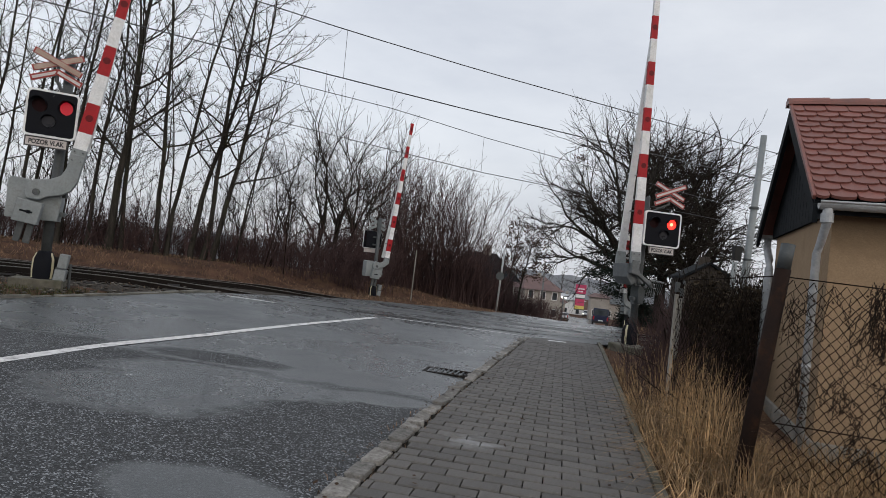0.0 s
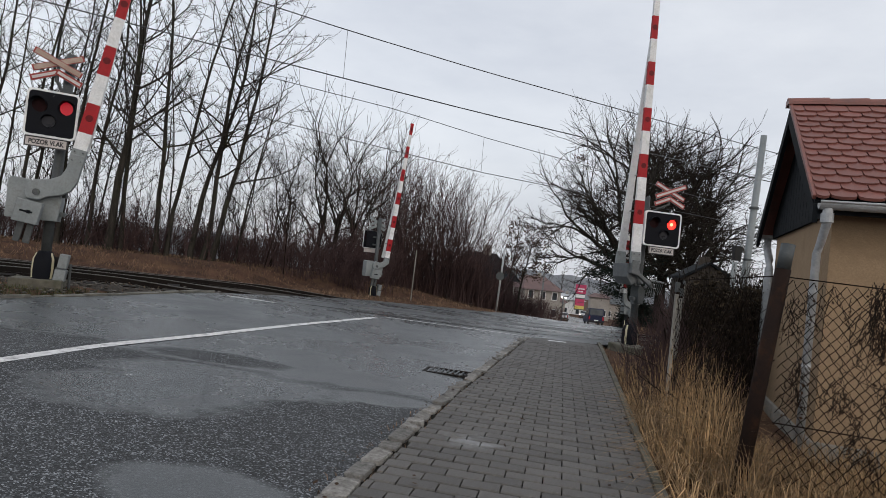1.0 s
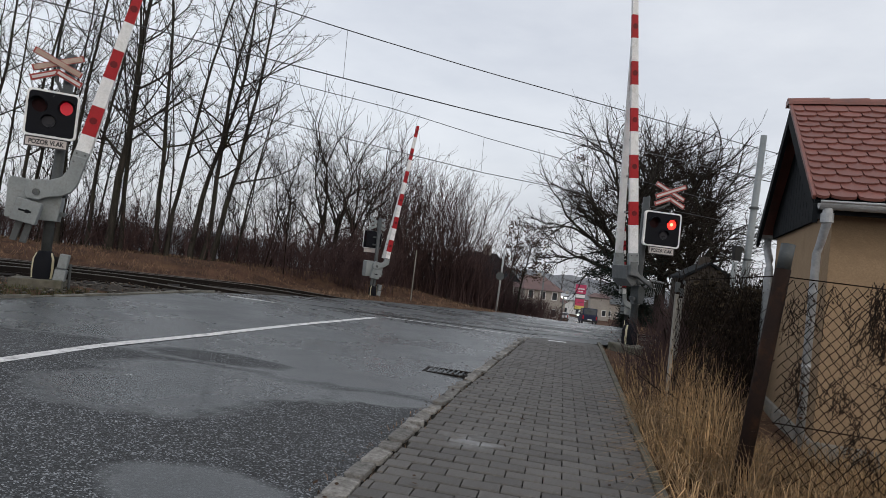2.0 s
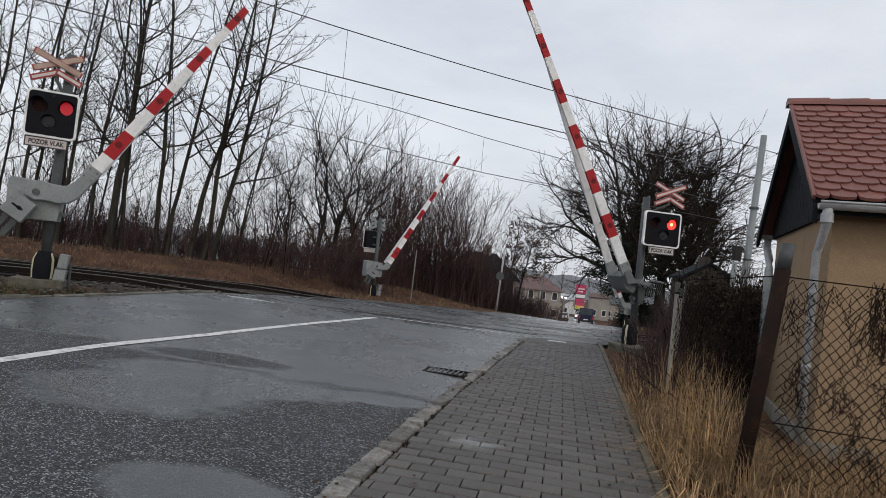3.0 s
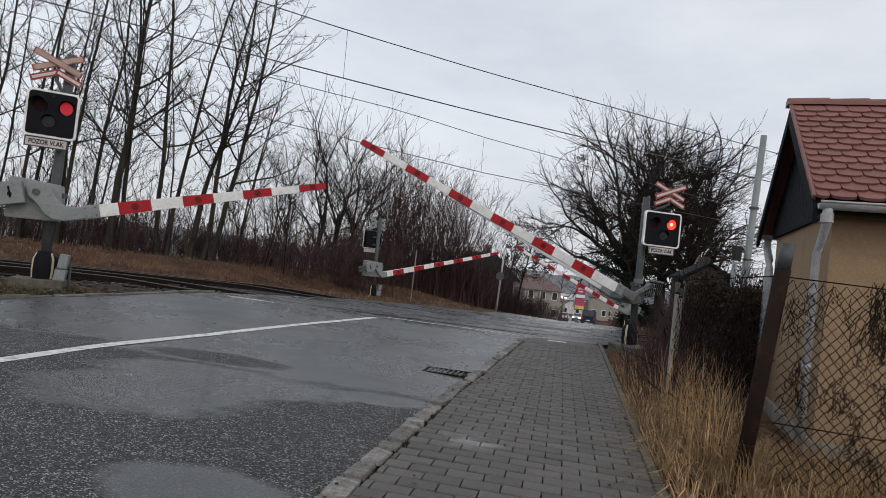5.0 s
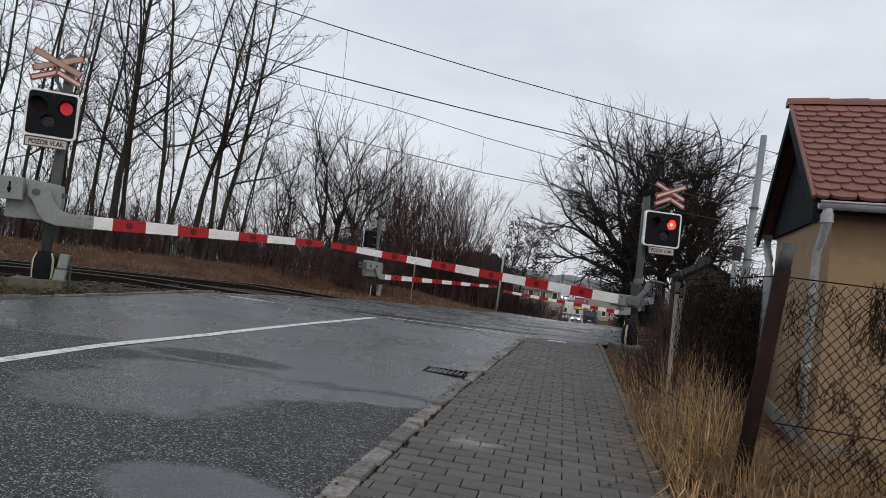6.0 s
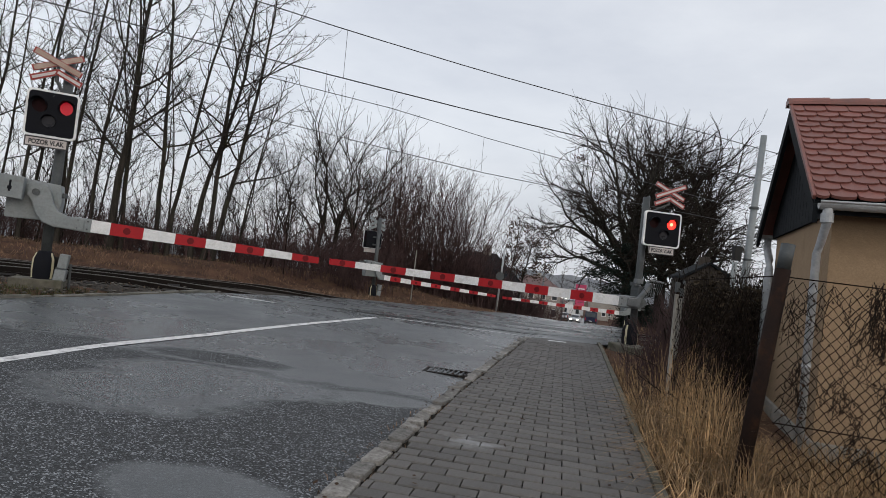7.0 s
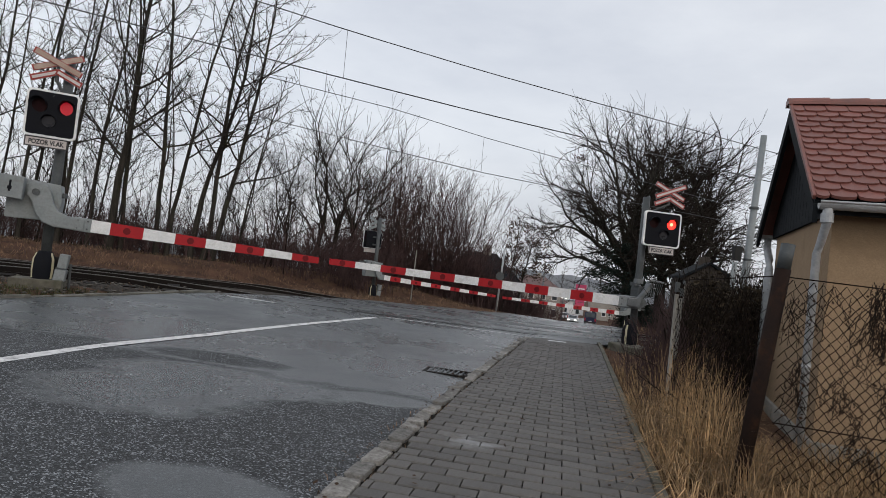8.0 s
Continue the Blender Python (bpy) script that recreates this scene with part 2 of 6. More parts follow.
NEEDLE = mat("dark_needles", (0.010, 0.016, 0.014), (0.028, 0.04, 0.032), 2, 0.75, bump=0, grain=6, island=0.4, spec=0.15)
HEDGE = mat("brown_hedge_leaf", (0.010, 0.008, 0.006), (0.060, 0.045, 0.028), 3, 0.85, bump=0, grain=6, island=0.7, spec=0.2)
DEADLEAF = mat("dead_leaf", (0.03, 0.018, 0.012), (0.07, 0.042, 0.026), 3, 0.8, bump=0, island=0.5, spec=0.15)
# pale blue-grey: the haze of distance is painted into the colour of the woods
HILL = mat("haze_tinted_woods", (0.22, 0.245, 0.28), (0.34, 0.37, 0.41), 0.02, 1.0, bump=0, grain=0.15, spec=0.0)
HOUSEWALL = mat("pale_render", (0.25, 0.235, 0.215), (0.34, 0.315, 0.29), 0.4, 0.9, grain=3)
OLDROOF = mat("old_roof", (0.10, 0.066, 0.066), (0.16, 0.105, 0.10), 0.8, 0.85, grain=5)
GLASS = mat("dark_window", (0.02, 0.025, 0.03), (0.05, 0.06, 0.07), 1, 0.1, bump=0)
SIGNRED = mat("magenta_sign", (0.42, 0.03, 0.10), (0.52, 0.05, 0.14), 1, 0.4, bump=0)
SIGNYEL = mat("yellow_sign", (0.55, 0.45, 0.10), (0.65, 0.55, 0.15), 1, 0.4, bump=0)
VANBLUE = mat("dark_blue_paint", (0.006, 0.010, 0.034), (0.009, 0.015, 0.046), 1, 0.5, bump=0, spec=0.3)
CARWHITE = mat("silver_paint", (0.42, 0.43, 0.45), (0.52, 0.53, 0.55), 1, 0.25, metal=0.3, bump=0)
RUBBER = mat("rubber", (0.012, 0.012, 0.012), (0.022, 0.022, 0.022), 8, 0.8)
HEADLIGHT = glow("headlight", (1.0, 0.95, 0.85), 5.0)
BROWNSTONE = mat("old_stone_wall", (0.036, 0.031, 0.027), (0.082, 0.070, 0.060), 3, 0.9, grain=20, bump=0.8, dist=0.02, spec=0.15)


# ---- mesh helpers ----
class Geo:
    """Collects vertices and faces."""

    def __init__(self):
        self.v, self.f = [], []

    def add(self, verts, faces):
        o = len(self.v)
        self.v.extend(tuple(p) for p in verts)
        self.f.extend(tuple(i + o for i in q) for q in faces)
        return self

    def box(self, c, s, m=None):
        x, y, z = s[0] / 2, s[1] / 2, s[2] / 2
        pts = [Vector((sx * x, sy * y, sz * z)) for sz in (-1, 1) for sy in (-1, 1) for sx in (-1, 1)]
        if m is not None:
            pts = [m @ p for p in pts]
        pts = [p + Vector(c) for p in pts]
        return self.add(pts, [(0, 2, 3, 1), (4, 5, 7, 6), (0, 1, 5, 4), (2, 6, 7, 3), (0, 4, 6, 2), (1, 3, 7, 5)])

    def tube(self, pts, radii, n=8, caps=True):
        pts = [Vector(p) for p in pts]
        if isinstance(radii, (int, float)):
            radii = [radii] * len(pts)
        verts, faces = [], []
        up = Vector((0.37, 0.21, 0.9)).normalized()
        for i, p in enumerate(pts):
            d = (pts[min(i + 1, len(pts) - 1)] - pts[max(i - 1, 0)])
            d = d.normalized() if d.length > 1e-9 else Vector((0, 0, 1))
            a = d.cross(up)
            a = a.normalized() if a.length > 1e-4 else Vector((1, 0, 0))
            b = d.cross(a)
            for k in range(n):
                t = 2 * math.pi * k / n
                verts.append(p + (a * math.cos(t) + b * math.sin(t)) * radii[i])
        for i in range(len(pts) - 1):
            for k in range(n):
                k2 = (k + 1) % n
                faces.append((i * n + k, i * n + k2, (i + 1) * n + k2, (i + 1) * n + k))
        if caps:
            faces.append(tuple(range(n - 1, -1, -1)))
            faces.append(tuple((len(pts) - 1) * n + k for k in range(n)))
        return self.add(verts, faces)

    def prism(self, poly, y0, y1):
        """A polygon in the xz plane drawn out from y0 to y1."""
        n = len(poly)
        verts = [(x, y0, z) for x, z in poly] + [(x, y1, z) for x, z in poly]
        faces = [tuple(range(n)), tuple(range(2 * n - 1, n - 1, -1))]
        faces += [(i, n + i, n + (i + 1) % n, (i + 1) % n) for i in range(n)]
        return self.add(verts, faces)


def mesh_of(name, g, material, bevel=0.0, smooth=False):
    me = bpy.data.meshes.new(name)
    me.from_pydata(g.v, [], g.f)
    if bevel:
        bm = bmesh.new()
        bm.from_mesh(me)
        bmesh.ops.recalc_face_normals(bm, faces=bm.faces)
        es = [e for e in bm.edges if len(e.link_faces) == 2 and e.calc_face_angle(0) > 0.6]
        bmesh.ops.bevel(bm, geom=es, offset=bevel, segments=2, affect="EDGES", profile=0.6)
        bm.to_mesh(me)
        bm.free()
    if smooth:
        me.polygons.foreach_set("use_smooth", [True] * len(me.polygons))
    me.materials.append(material)
    me.update()
    return me


def part(name, g, material, parent, label="", bevel=0.0, smooth=False):
    ob = new(name, mesh_of(name, g, material, bevel, smooth))
    ob.parent = parent
    if label:
        tagged(ob, label)
    return ob


def solid(name, g, material, label, category, kind="", group="", bevel=0.0, smooth=False):
    return tagged(new(name, mesh_of(name, g, material, bevel, smooth)), label, category, group, kind)


def empty(name, m, label, category, group=""):
    ob = new(name)
    ob.matrix_basis = m
    return tagged(ob, label, category, group)


def smoothstep(a, b, x):
    t = min(max((x - a) / (b - a), 0.0), 1.0)
    return t * t * (3 - 2 * t)


def lerp_table(table, y):
    if y <= table[0][0]:
        table = [table[0], table[1]]
    elif y >= table[-1][0]:
        table = [table[-2], table[-1]]
    for (y0, x0), (y1, x1) in zip(table, table[1:]):
        if y <= y1 or (y0, x0) == table[-2]:
            return x0 + (x1 - x0) * (y - y0) / (y1 - y0)


# plan of the road: y, x of its edges
KERB = [(-12, -3.55), (3.24, -0.44), (4.98, -0.06), (6.4, 0.26), (8.14, 0.70), (10.0, 1.16), (12.97, 1.90)]
PATH_RIGHT = [(-12, -1.73), (3.96, 1.465), (7.59, 2.235), (12.52, 3.26), (14, 3.54)]
ROAD_RIGHT = [(-12, -3.59), (3.24, -0.485), (4.98, -0.105), (6.4, 0.215), (8.14, 0.655), (10.0, 1.115), (12.97, 1.855), (13.5, 3.75), (16, 4.9), (20, 6.1), (30, 8.9), (80, 21.6), (140, 34.6)]
ROAD_LEFT = [(-12, -9.6), (7.9, -5.4), (9.74, -4.96), (12.33, -4.43), (14.5, -3.9), (20.3, -2.3), (27, 2.0), (36, 6.0), (56, 11.5), (82, 17.3), (140, 29)]
RAIL_DIR = (math.cos(radians(20)), math.sin(radians(20)))


def rail_n(x, y):
    return -RAIL_DIR[1] * x + RAIL_DIR[0] * y


def ground_z(x, y):
    """Height of the road and of the land round it."""
    d = min(max(-1.2 + 0.235 * y - x, 0.0), 7.5)
    z = 0.04 * d - 0.042 * max(0.0, y - 12) - 0.027 * max(0.0, y - 30) + 0.055 * max(0.0, y - 115)
    start = 20.5 + 6.0 * smoothstep(-9, -3, x)
    return z + 0.75 * smoothstep(start, start + 5.5, rail_n(x, y)) * smoothstep(4, -4, x)


def sheet(name, ys, left, right, cols, material, lift, label, category, kind="structure", wob=0.0):
    g = Geo()
    for y in ys:
        a, b = left(y), right(y)
        for c in range(cols + 1):
            x = a + (b - a) * c / cols
            x += wob * noise.noise((y * 1.7, c * 9.0, 3.1)) if c in (0, cols) else 0
            g.v.append((x, y, ground_z(x, y) + lift))
    n = cols + 1
    for i in range(len(ys) - 1):
        for c in range(cols):
            g.f.append((i * n + c, i * n + c + 1, (i + 1) * n + c + 1, (i + 1) * n + c))
    return solid(name, g, material, label, category, kind, smooth=True)


def steps(a, b, d):
    n = max(1, int(round((b - a) / d)))
    return [a + (b - a) * i / n for i in range(n + 1)]


# ---- ground, road, tracks ----
def ground():
    def axis(lo, a, b, hi, d):
        pts, s = steps(a, b, d), d
        while pts[-1] < hi:
            s *= 1.35
            pts.append(pts[-1] + s)
        s = d
        while pts[0] > lo:
            s *= 1.35
            pts.insert(0, pts[0] - s)
        return pts
    xs, ys = axis(-900, -18, 18, 900, 0.6), axis(-80, -4, 34, 2500, 0.6)
    g = Geo()
    for y in ys:
        for x in xs:
            off = lerp_table(ROAD_LEFT, y) - 0.4 < x < max(lerp_table(ROAD_RIGHT, y), lerp_table(PATH_RIGHT, y) if y < 14 else -99) + 0.4
            bump = 0.0 if off else 0.05 * noise.noise((x * 0.9, y * 0.9, 0.0)) + 0.03 * noise.noise((x * 2.3, y * 2.3, 5.0))
            g.v.append((x, y, ground_z(x, y) - 0.09 + bump))
    n = len(xs)
    for i in range(len(ys) - 1):
        for j in range(n - 1):
            g.f.append((i * n + j, i * n + j + 1, (i + 1) * n + j + 1, (i + 1) * n + j))
    solid("ground", g, SOIL, "brown winter soil and verge beside the road", "ground", "structure", smooth=True)


ground()
sheet("road", steps(-12, 40, 0.5) + steps(42, 140, 4), lambda y: lerp_table(ROAD_LEFT, y), lambda y: lerp_table(ROAD_RIGHT, y), 14,
      ASPHALT, 0.0, "worn damp grey asphalt road over the level crossing", "road", wob=0.06)
sheet("pavement", steps(-12, 13.4, 0.5), lambda y: lerp_table(KERB, y) - 0.075, lambda y: lerp_table(PATH_RIGHT, y), 3,
      JOINT, -0.012, "footpath bed of dark joint sand under grey concrete pavers", "pavement")


def strip(name, table, w0, w1, material, lift, label, category="road marking"):
    g = Geo()
    for y, x in table:
        for o in (-w0 / 2, w1 / 2):
            xx = x + o + 0.008 * noise.noise((y * 3, o * 7, 1.0))
            g.v.append((xx, y, ground_z(xx, y) + lift))
    for i in range(len(table) - 1):
        g.f.append((2 * i, 2 * i + 1, 2 * i + 3, 2 * i + 2))
    return solid(name, g, material, label, category, "structure")


LINE = [(-12, -7.0), (4.97, -3.34), (6.05, -3.13), (7.33, -2.70), (9.12, -2.17), (12.17, -1.14)]
strip("centre_line", [(y, lerp_table(LINE, y)) for y in steps(-12, 12.2, 0.3)], 0.13, 0.13, PAINT_LINE, 0.005, "worn white painted centre line on the asphalt")


def cross_strip(name, p, q, w, material, lift, label, category, kind="structure"):
    g = Geo()
    p, q = Vector((*p, 0)), Vector((*q, 0))
    d = (q - p).normalized()
    s = Vector((-d.y, d.x, 0)) * (w / 2)
    n = max(2, int((q - p).length / 0.4))
    for i in range(n + 1):
        c = p.lerp(q, i / n)
        for o in (-1, 1):
            v = c + s * o
            g.v.append((v.x, v.y, ground_z(v.x, v.y) + lift))
    for i in range(n):
        g.f.append((2 * i, 2 * i + 1, 2 * i + 3, 2 * i + 2))
    return solid(name, g, material, label, category, kind)


cross_strip("stop_line", (-4.0, 12.1), (-3.1, 12.15), 0.18, PAINT_LINE, 0.006, "short worn white stop line before the rails", "road marking")
cross_strip("path_mark", (2.25, 12.5), (2.6, 12.45), 0.3, PAINT_LINE, 0.024, "small white paint mark on the footpath", "road marking")
cross_strip("stop_line", (-1.0, 12.80), (1.75, 13.42), 0.13, PAINT_LINE, 0.006, "worn white stop line across the lane", "road marking")


def along_rail(n, x):
    """The place on a line that runs along the railway at n metres from it."""
    y = (n + RAIL_DIR[1] * x) / RAIL_DIR[0]
    return x, y


RAILS = (13.3, 14.75, 17.5, 18.95)


def railway():
    for k, (a, b) in enumerate(((12.5, 15.6), (16.7, 19.8))):
        g = Geo()
        xs = steps(-60, 60, 1.5)
        for x in xs:
            for n, h in ((a - 0.5, -0.05), (a, 0.0), (b, 0.0), (b + 0.5, -0.05)):
                px, py = along_rail(n, x)
                on_road = lerp_table(ROAD_LEFT, py) - 0.3 < px < lerp_table(ROAD_RIGHT, py) + 0.3
                g.v.append((px, py, ground_z(px, py) + (h - 0.04 if not on_road else -0.06) + 0.02 * noise.noise((px * 3, py * 3, 2))))
        for i in range(len(xs) - 1):
            for j in range(3):
                g.f.append((4 * i + j, 4 * i + j + 1, 4 * i + 5 + j, 4 * i + 4 + j))
        solid("ballast", g, BALLAST, "dark oily ballast of the railway track", "ballast", "structure")
    for n in RAILS:
        g, h = Geo(), Geo()
        xs = steps(-60, 60, 1.0)
        for i in range(len(xs) - 1):
            (x0, y0), (x1, y1) = along_rail(n, xs[i]), along_rail(n, xs[i + 1])
            z0, z1 = ground_z(x0, y0), ground_z(x1, y1)
            ta, tb = (0.005 + (0.092 * smoothstep(0.0, 2.5, lerp_table(ROAD_LEFT, y) - x) if x < 0 else 0.0) for x, y in ((x0, y0), (x1, y1)))
            for q, w, under, la, ha in ((g, 0.035, True, -0.08, -0.012), (g, 0.075, True, -0.08, -0.10), (h, 0.033, False, -0.012, 0.0)):
                s = Vector((-RAIL_DIR[1], RAIL_DIR[0], 0)) * w
                pts = []
                for (x, y, z, top) in ((x0, y0, z0, ta), (x1, y1, z1, tb)):
                    lo, hi = (la if under else la + top), ha + top
                    for sg in (-1, 1):
                        pts += [(x + s.x * sg, y + s.y * sg, z + lo), (x + s.x * sg, y + s.y * sg, z + hi)]
                q.add(pts, [(0, 1, 5, 4), (2, 6, 7, 3), (1, 3, 7, 5), (0, 4, 6, 2)])
        r = solid("rail", g, RAIL, "dark rusty steel rail", "rail", "structure")
        part("rail_head", h, RAILTOP, r, "worn bright rail head")
    # dark worn bands where the tracks cross the road
    cross_strip("flangeway", along_rail(13.2, -2.6), along_rail(12.9, 2.4), 0.20, RUBBER, 0.005, "dark rubber-lined groove beside the rail", "flangeway")
    for n, q, w in ((15.9, 17.0, 0.75), (18.9, 19.3, 0.35)):
        cross_strip("crossing_panel", along_rail(n, -2.3), along_rail(q, 4.4), w, PANEL, 0.004, "dark damp crossing panel between the tracks", "crossing panel")
    # timber sleepers
    for c in (14.02, 18.22):
        g = Geo()
        for i in range(70):
            x, y = along_rail(c, -42 + i * 0.62)
            if x > -3 or lerp_table(ROAD_LEFT, y) - 0.8 < x < lerp_table(ROAD_RIGHT, y) + 0.8:
                continue
            g.box((x, y, ground_z(x, y) - 0.082), (0.24, 2.5, 0.12), Matrix.Rotation(radians(20), 3, "Z"))
        tagged(solid("sleepers", g, RAIL, "row of dark timber sleepers under the rails", "sleepers"), kind="stuff")


railway()


# ---- kerb, edging and drain ----
def kerb():
    row = tagged(new("kerb"), "low rough granite kerb along the footpath", "kerb", kind="structure")
    rng = random.Random(4)
    y = -11.5
    while y < 13.0:
        ln = rng.uniform(0.17, 0.34)
        y1 = y + ln * 0.97
        x0, x1 = lerp_table(KERB, y), lerp_table(KERB, y1)
        c = Vector(((x0 + x1) / 2, (y + y1) / 2, 0))
        a = math.atan2(y1 - y, x1 - x0)
        w, gap = rng.uniform(0.105, 0.14), rng.uniform(0.025, 0.055)
        g = Geo().box((0, 0, 0), (math.hypot(x1 - x0, y1 - y) - gap, w, 0.16))
        me = mesh_of("kerb_stone", g, GRANITE, bevel=0.018)
        for v in me.vertices:
            v.co += noise.noise_vector(v.co * 11 + Vector((y * 5, 0, 0))) * 0.022
        ob = new("kerb_stone", me)
        ob.parent = row
        ob.matrix_basis = pose(c.x, c.y, ground_z(c.x, c.y) - 0.064 + rng.uniform(-0.010, 0.010), rng.uniform(-4, 3), rng.uniform(-2, 2), math.degrees(a) + rng.uniform(-4, 4))
        y = y1
    g = Geo()
    for y0 in steps(-8, 13.0, 1.0)[:-1]:
        x0, x1 = lerp_table(PATH_RIGHT, y0), lerp_table(PATH_RIGHT, y0 + 0.985)
        a = math.atan2(0.985, x1 - x0)
        g.box(((x0 + x1) / 2 + 0.03, y0 + 0.5, ground_z(x0, y0) - 0.07), (0.995, 0.06, 0.2), Matrix.Rotation(a, 3, "Z"))
    left, y0 = Geo(), 4.0
    while y0 < 12.3:
        ln = rng.uniform(0.25, 0.6)
        x0, x1 = lerp_table(ROAD_LEFT, y0), lerp_table(ROAD_LEFT, y0 + ln)
        left.box(((x0 + x1) / 2 - 0.05 + rng.uniform(-0.03, 0.03), y0 + ln / 2, ground_z(x0, y0 + ln / 2) - 0.035 + rng.uniform(-0.015, 0.012)), (ln * rng.uniform(0.9, 1.05), rng.uniform(0.06, 0.12), 0.12),
                 Matrix.Rotation(math.atan2(ln, x1 - x0) + rng.uniform(-0.06, 0.06), 3, "Z") @ Matrix.Rotation(rng.uniform(-0.12, 0.12), 3, "X"))
        y0 += ln
    solid("road_edging", left, MOSSDARK, "low broken mossy edging of the road before the rails", "edging", "structure", bevel=0.014)
    solid("path_edging", g, MOSSY, "thin weathered concrete edging along the footpath", "edging", "structure", bevel=0.008)


kerb()


def drain():
    t = empty("drain_grate", pose(0.20, 7.38, ground_z(0.20, 7.38) - 0.001, 0, 0, -11), "dark cast iron gully grate in the asphalt by the kerb", "drain grate")
    w, d = 0.52, 0.36
    g = Geo()
    for s in (-1, 1):
        g.box((0, s * (d / 2 - 0.02), 0.0), (w, 0.04, 0.03)).box((s * (w / 2 - 0.02), 0, 0.0), (0.04, d - 0.08, 0.03))
    part("frame", g, RAIL, t, bevel=0.004)
    part("well", Geo().box((0, 0, -0.03), (w - 0.05, d - 0.05, 0.03)), RUBBER, t)
    for i in range(7):
        part("bar", Geo().box((-w / 2 + 0.08 + i * 0.06, 0, 0.002), (0.022, d - 0.08, 0.026)), POSTGREY, t, bevel=0.003)


drain()


# ---- level crossing gates ----
def text_mesh(name, words, size, material, parent, m, label=""):
    cu = bpy.data.curves.new(name, "FONT")
    cu.body, cu.size, cu.align_x, cu.align_y, cu.extrude = words, size, "CENTER", "CENTER", 0.001
    cu.offset = size * 0.04
    tmp = new("tmp_text", cu)
    bpy.context.view_layer.update()
    me = bpy.data.meshes.new_from_object(tmp.evaluated_get(bpy.context.evaluated_depsgraph_get()))
    bpy.data.objects.remove(tmp)
    me.materials.clear()
    me.materials.append(material)
    ob = new(name, me)
    ob.parent = parent
    ob.matrix_basis = m
    if label:
        tagged(ob, label)
    return ob


def rounded(w, h, r, n=5):
    pts = []
    for cx, cz, a0 in ((w / 2 - r, h / 2 - r, 0), (-w / 2 + r, h / 2 - r, 90), (-w / 2 + r, -h / 2 + r, 180), (w / 2 - r, -h / 2 + r, 270)):
        for i in range(n + 1):
            a = radians(a0 + 90 * i / n)
            pts.append((cx + r * math.cos(a), cz + r * math.sin(a)))
    return pts


def ring_face(g, cx, cz, hw, hh, r, y):
    """A rectangle with a round hole, in the xz plane."""
    angles = sorted([2 * math.pi * i / 24 for i in range(24)] + [math.atan2(sz * hh, sx * hw) % (2 * math.pi) for sx in (-1, 1) for sz in (-1, 1)])
    out, inn = [], []
    for a in angles:
        c, s = math.cos(a), math.sin(a)
        k = min(hw / abs(c) if abs(c) > 1e-6 else 9e9, hh / abs(s) if abs(s) > 1e-6 else 9e9)
        out.append((cx + c * k, y, cz + s * k))
        inn.append((cx + r * c, y, cz + r * s))
    n = len(angles)
    g.add(out + inn, [(i, (i + 1) % n, n + (i + 1) % n, n + i) for i in range(n)])


def disc(c, r, y0, y1, n=24):
    return Geo().prism([(c[0] + r * math.cos(2 * math.pi * i / n), c[1] + r * math.sin(2 * math.pi * i / n)) for i in range(n)], y0, y1)


def hood(c, r, y0, length, n=14):
    """A half-round visor above a lens, open below."""
    g, s = Geo(), 1 if length > 0 else -1
    for i in range(n + 1):
        a = radians(5 + 170 * i / n)
        k = 0.55 + 0.45 * max(0.0, math.sin(a))
        for rr, yy in ((r, y0), (r, y0 + length * k), (r + 0.007, y0 + length * k), (r + 0.007, y0)):
            g.v.append((c[0] + rr * math.cos(a), yy, c[1] + rr * math.sin(a)))
    for i in range(n):
        for j in range(4):
            g.f.append((4 * i + j, 4 * i + (j + 1) % 4, 4 * i + 4 + (j + 1) % 4, 4 * i + 4 + j))
    return g


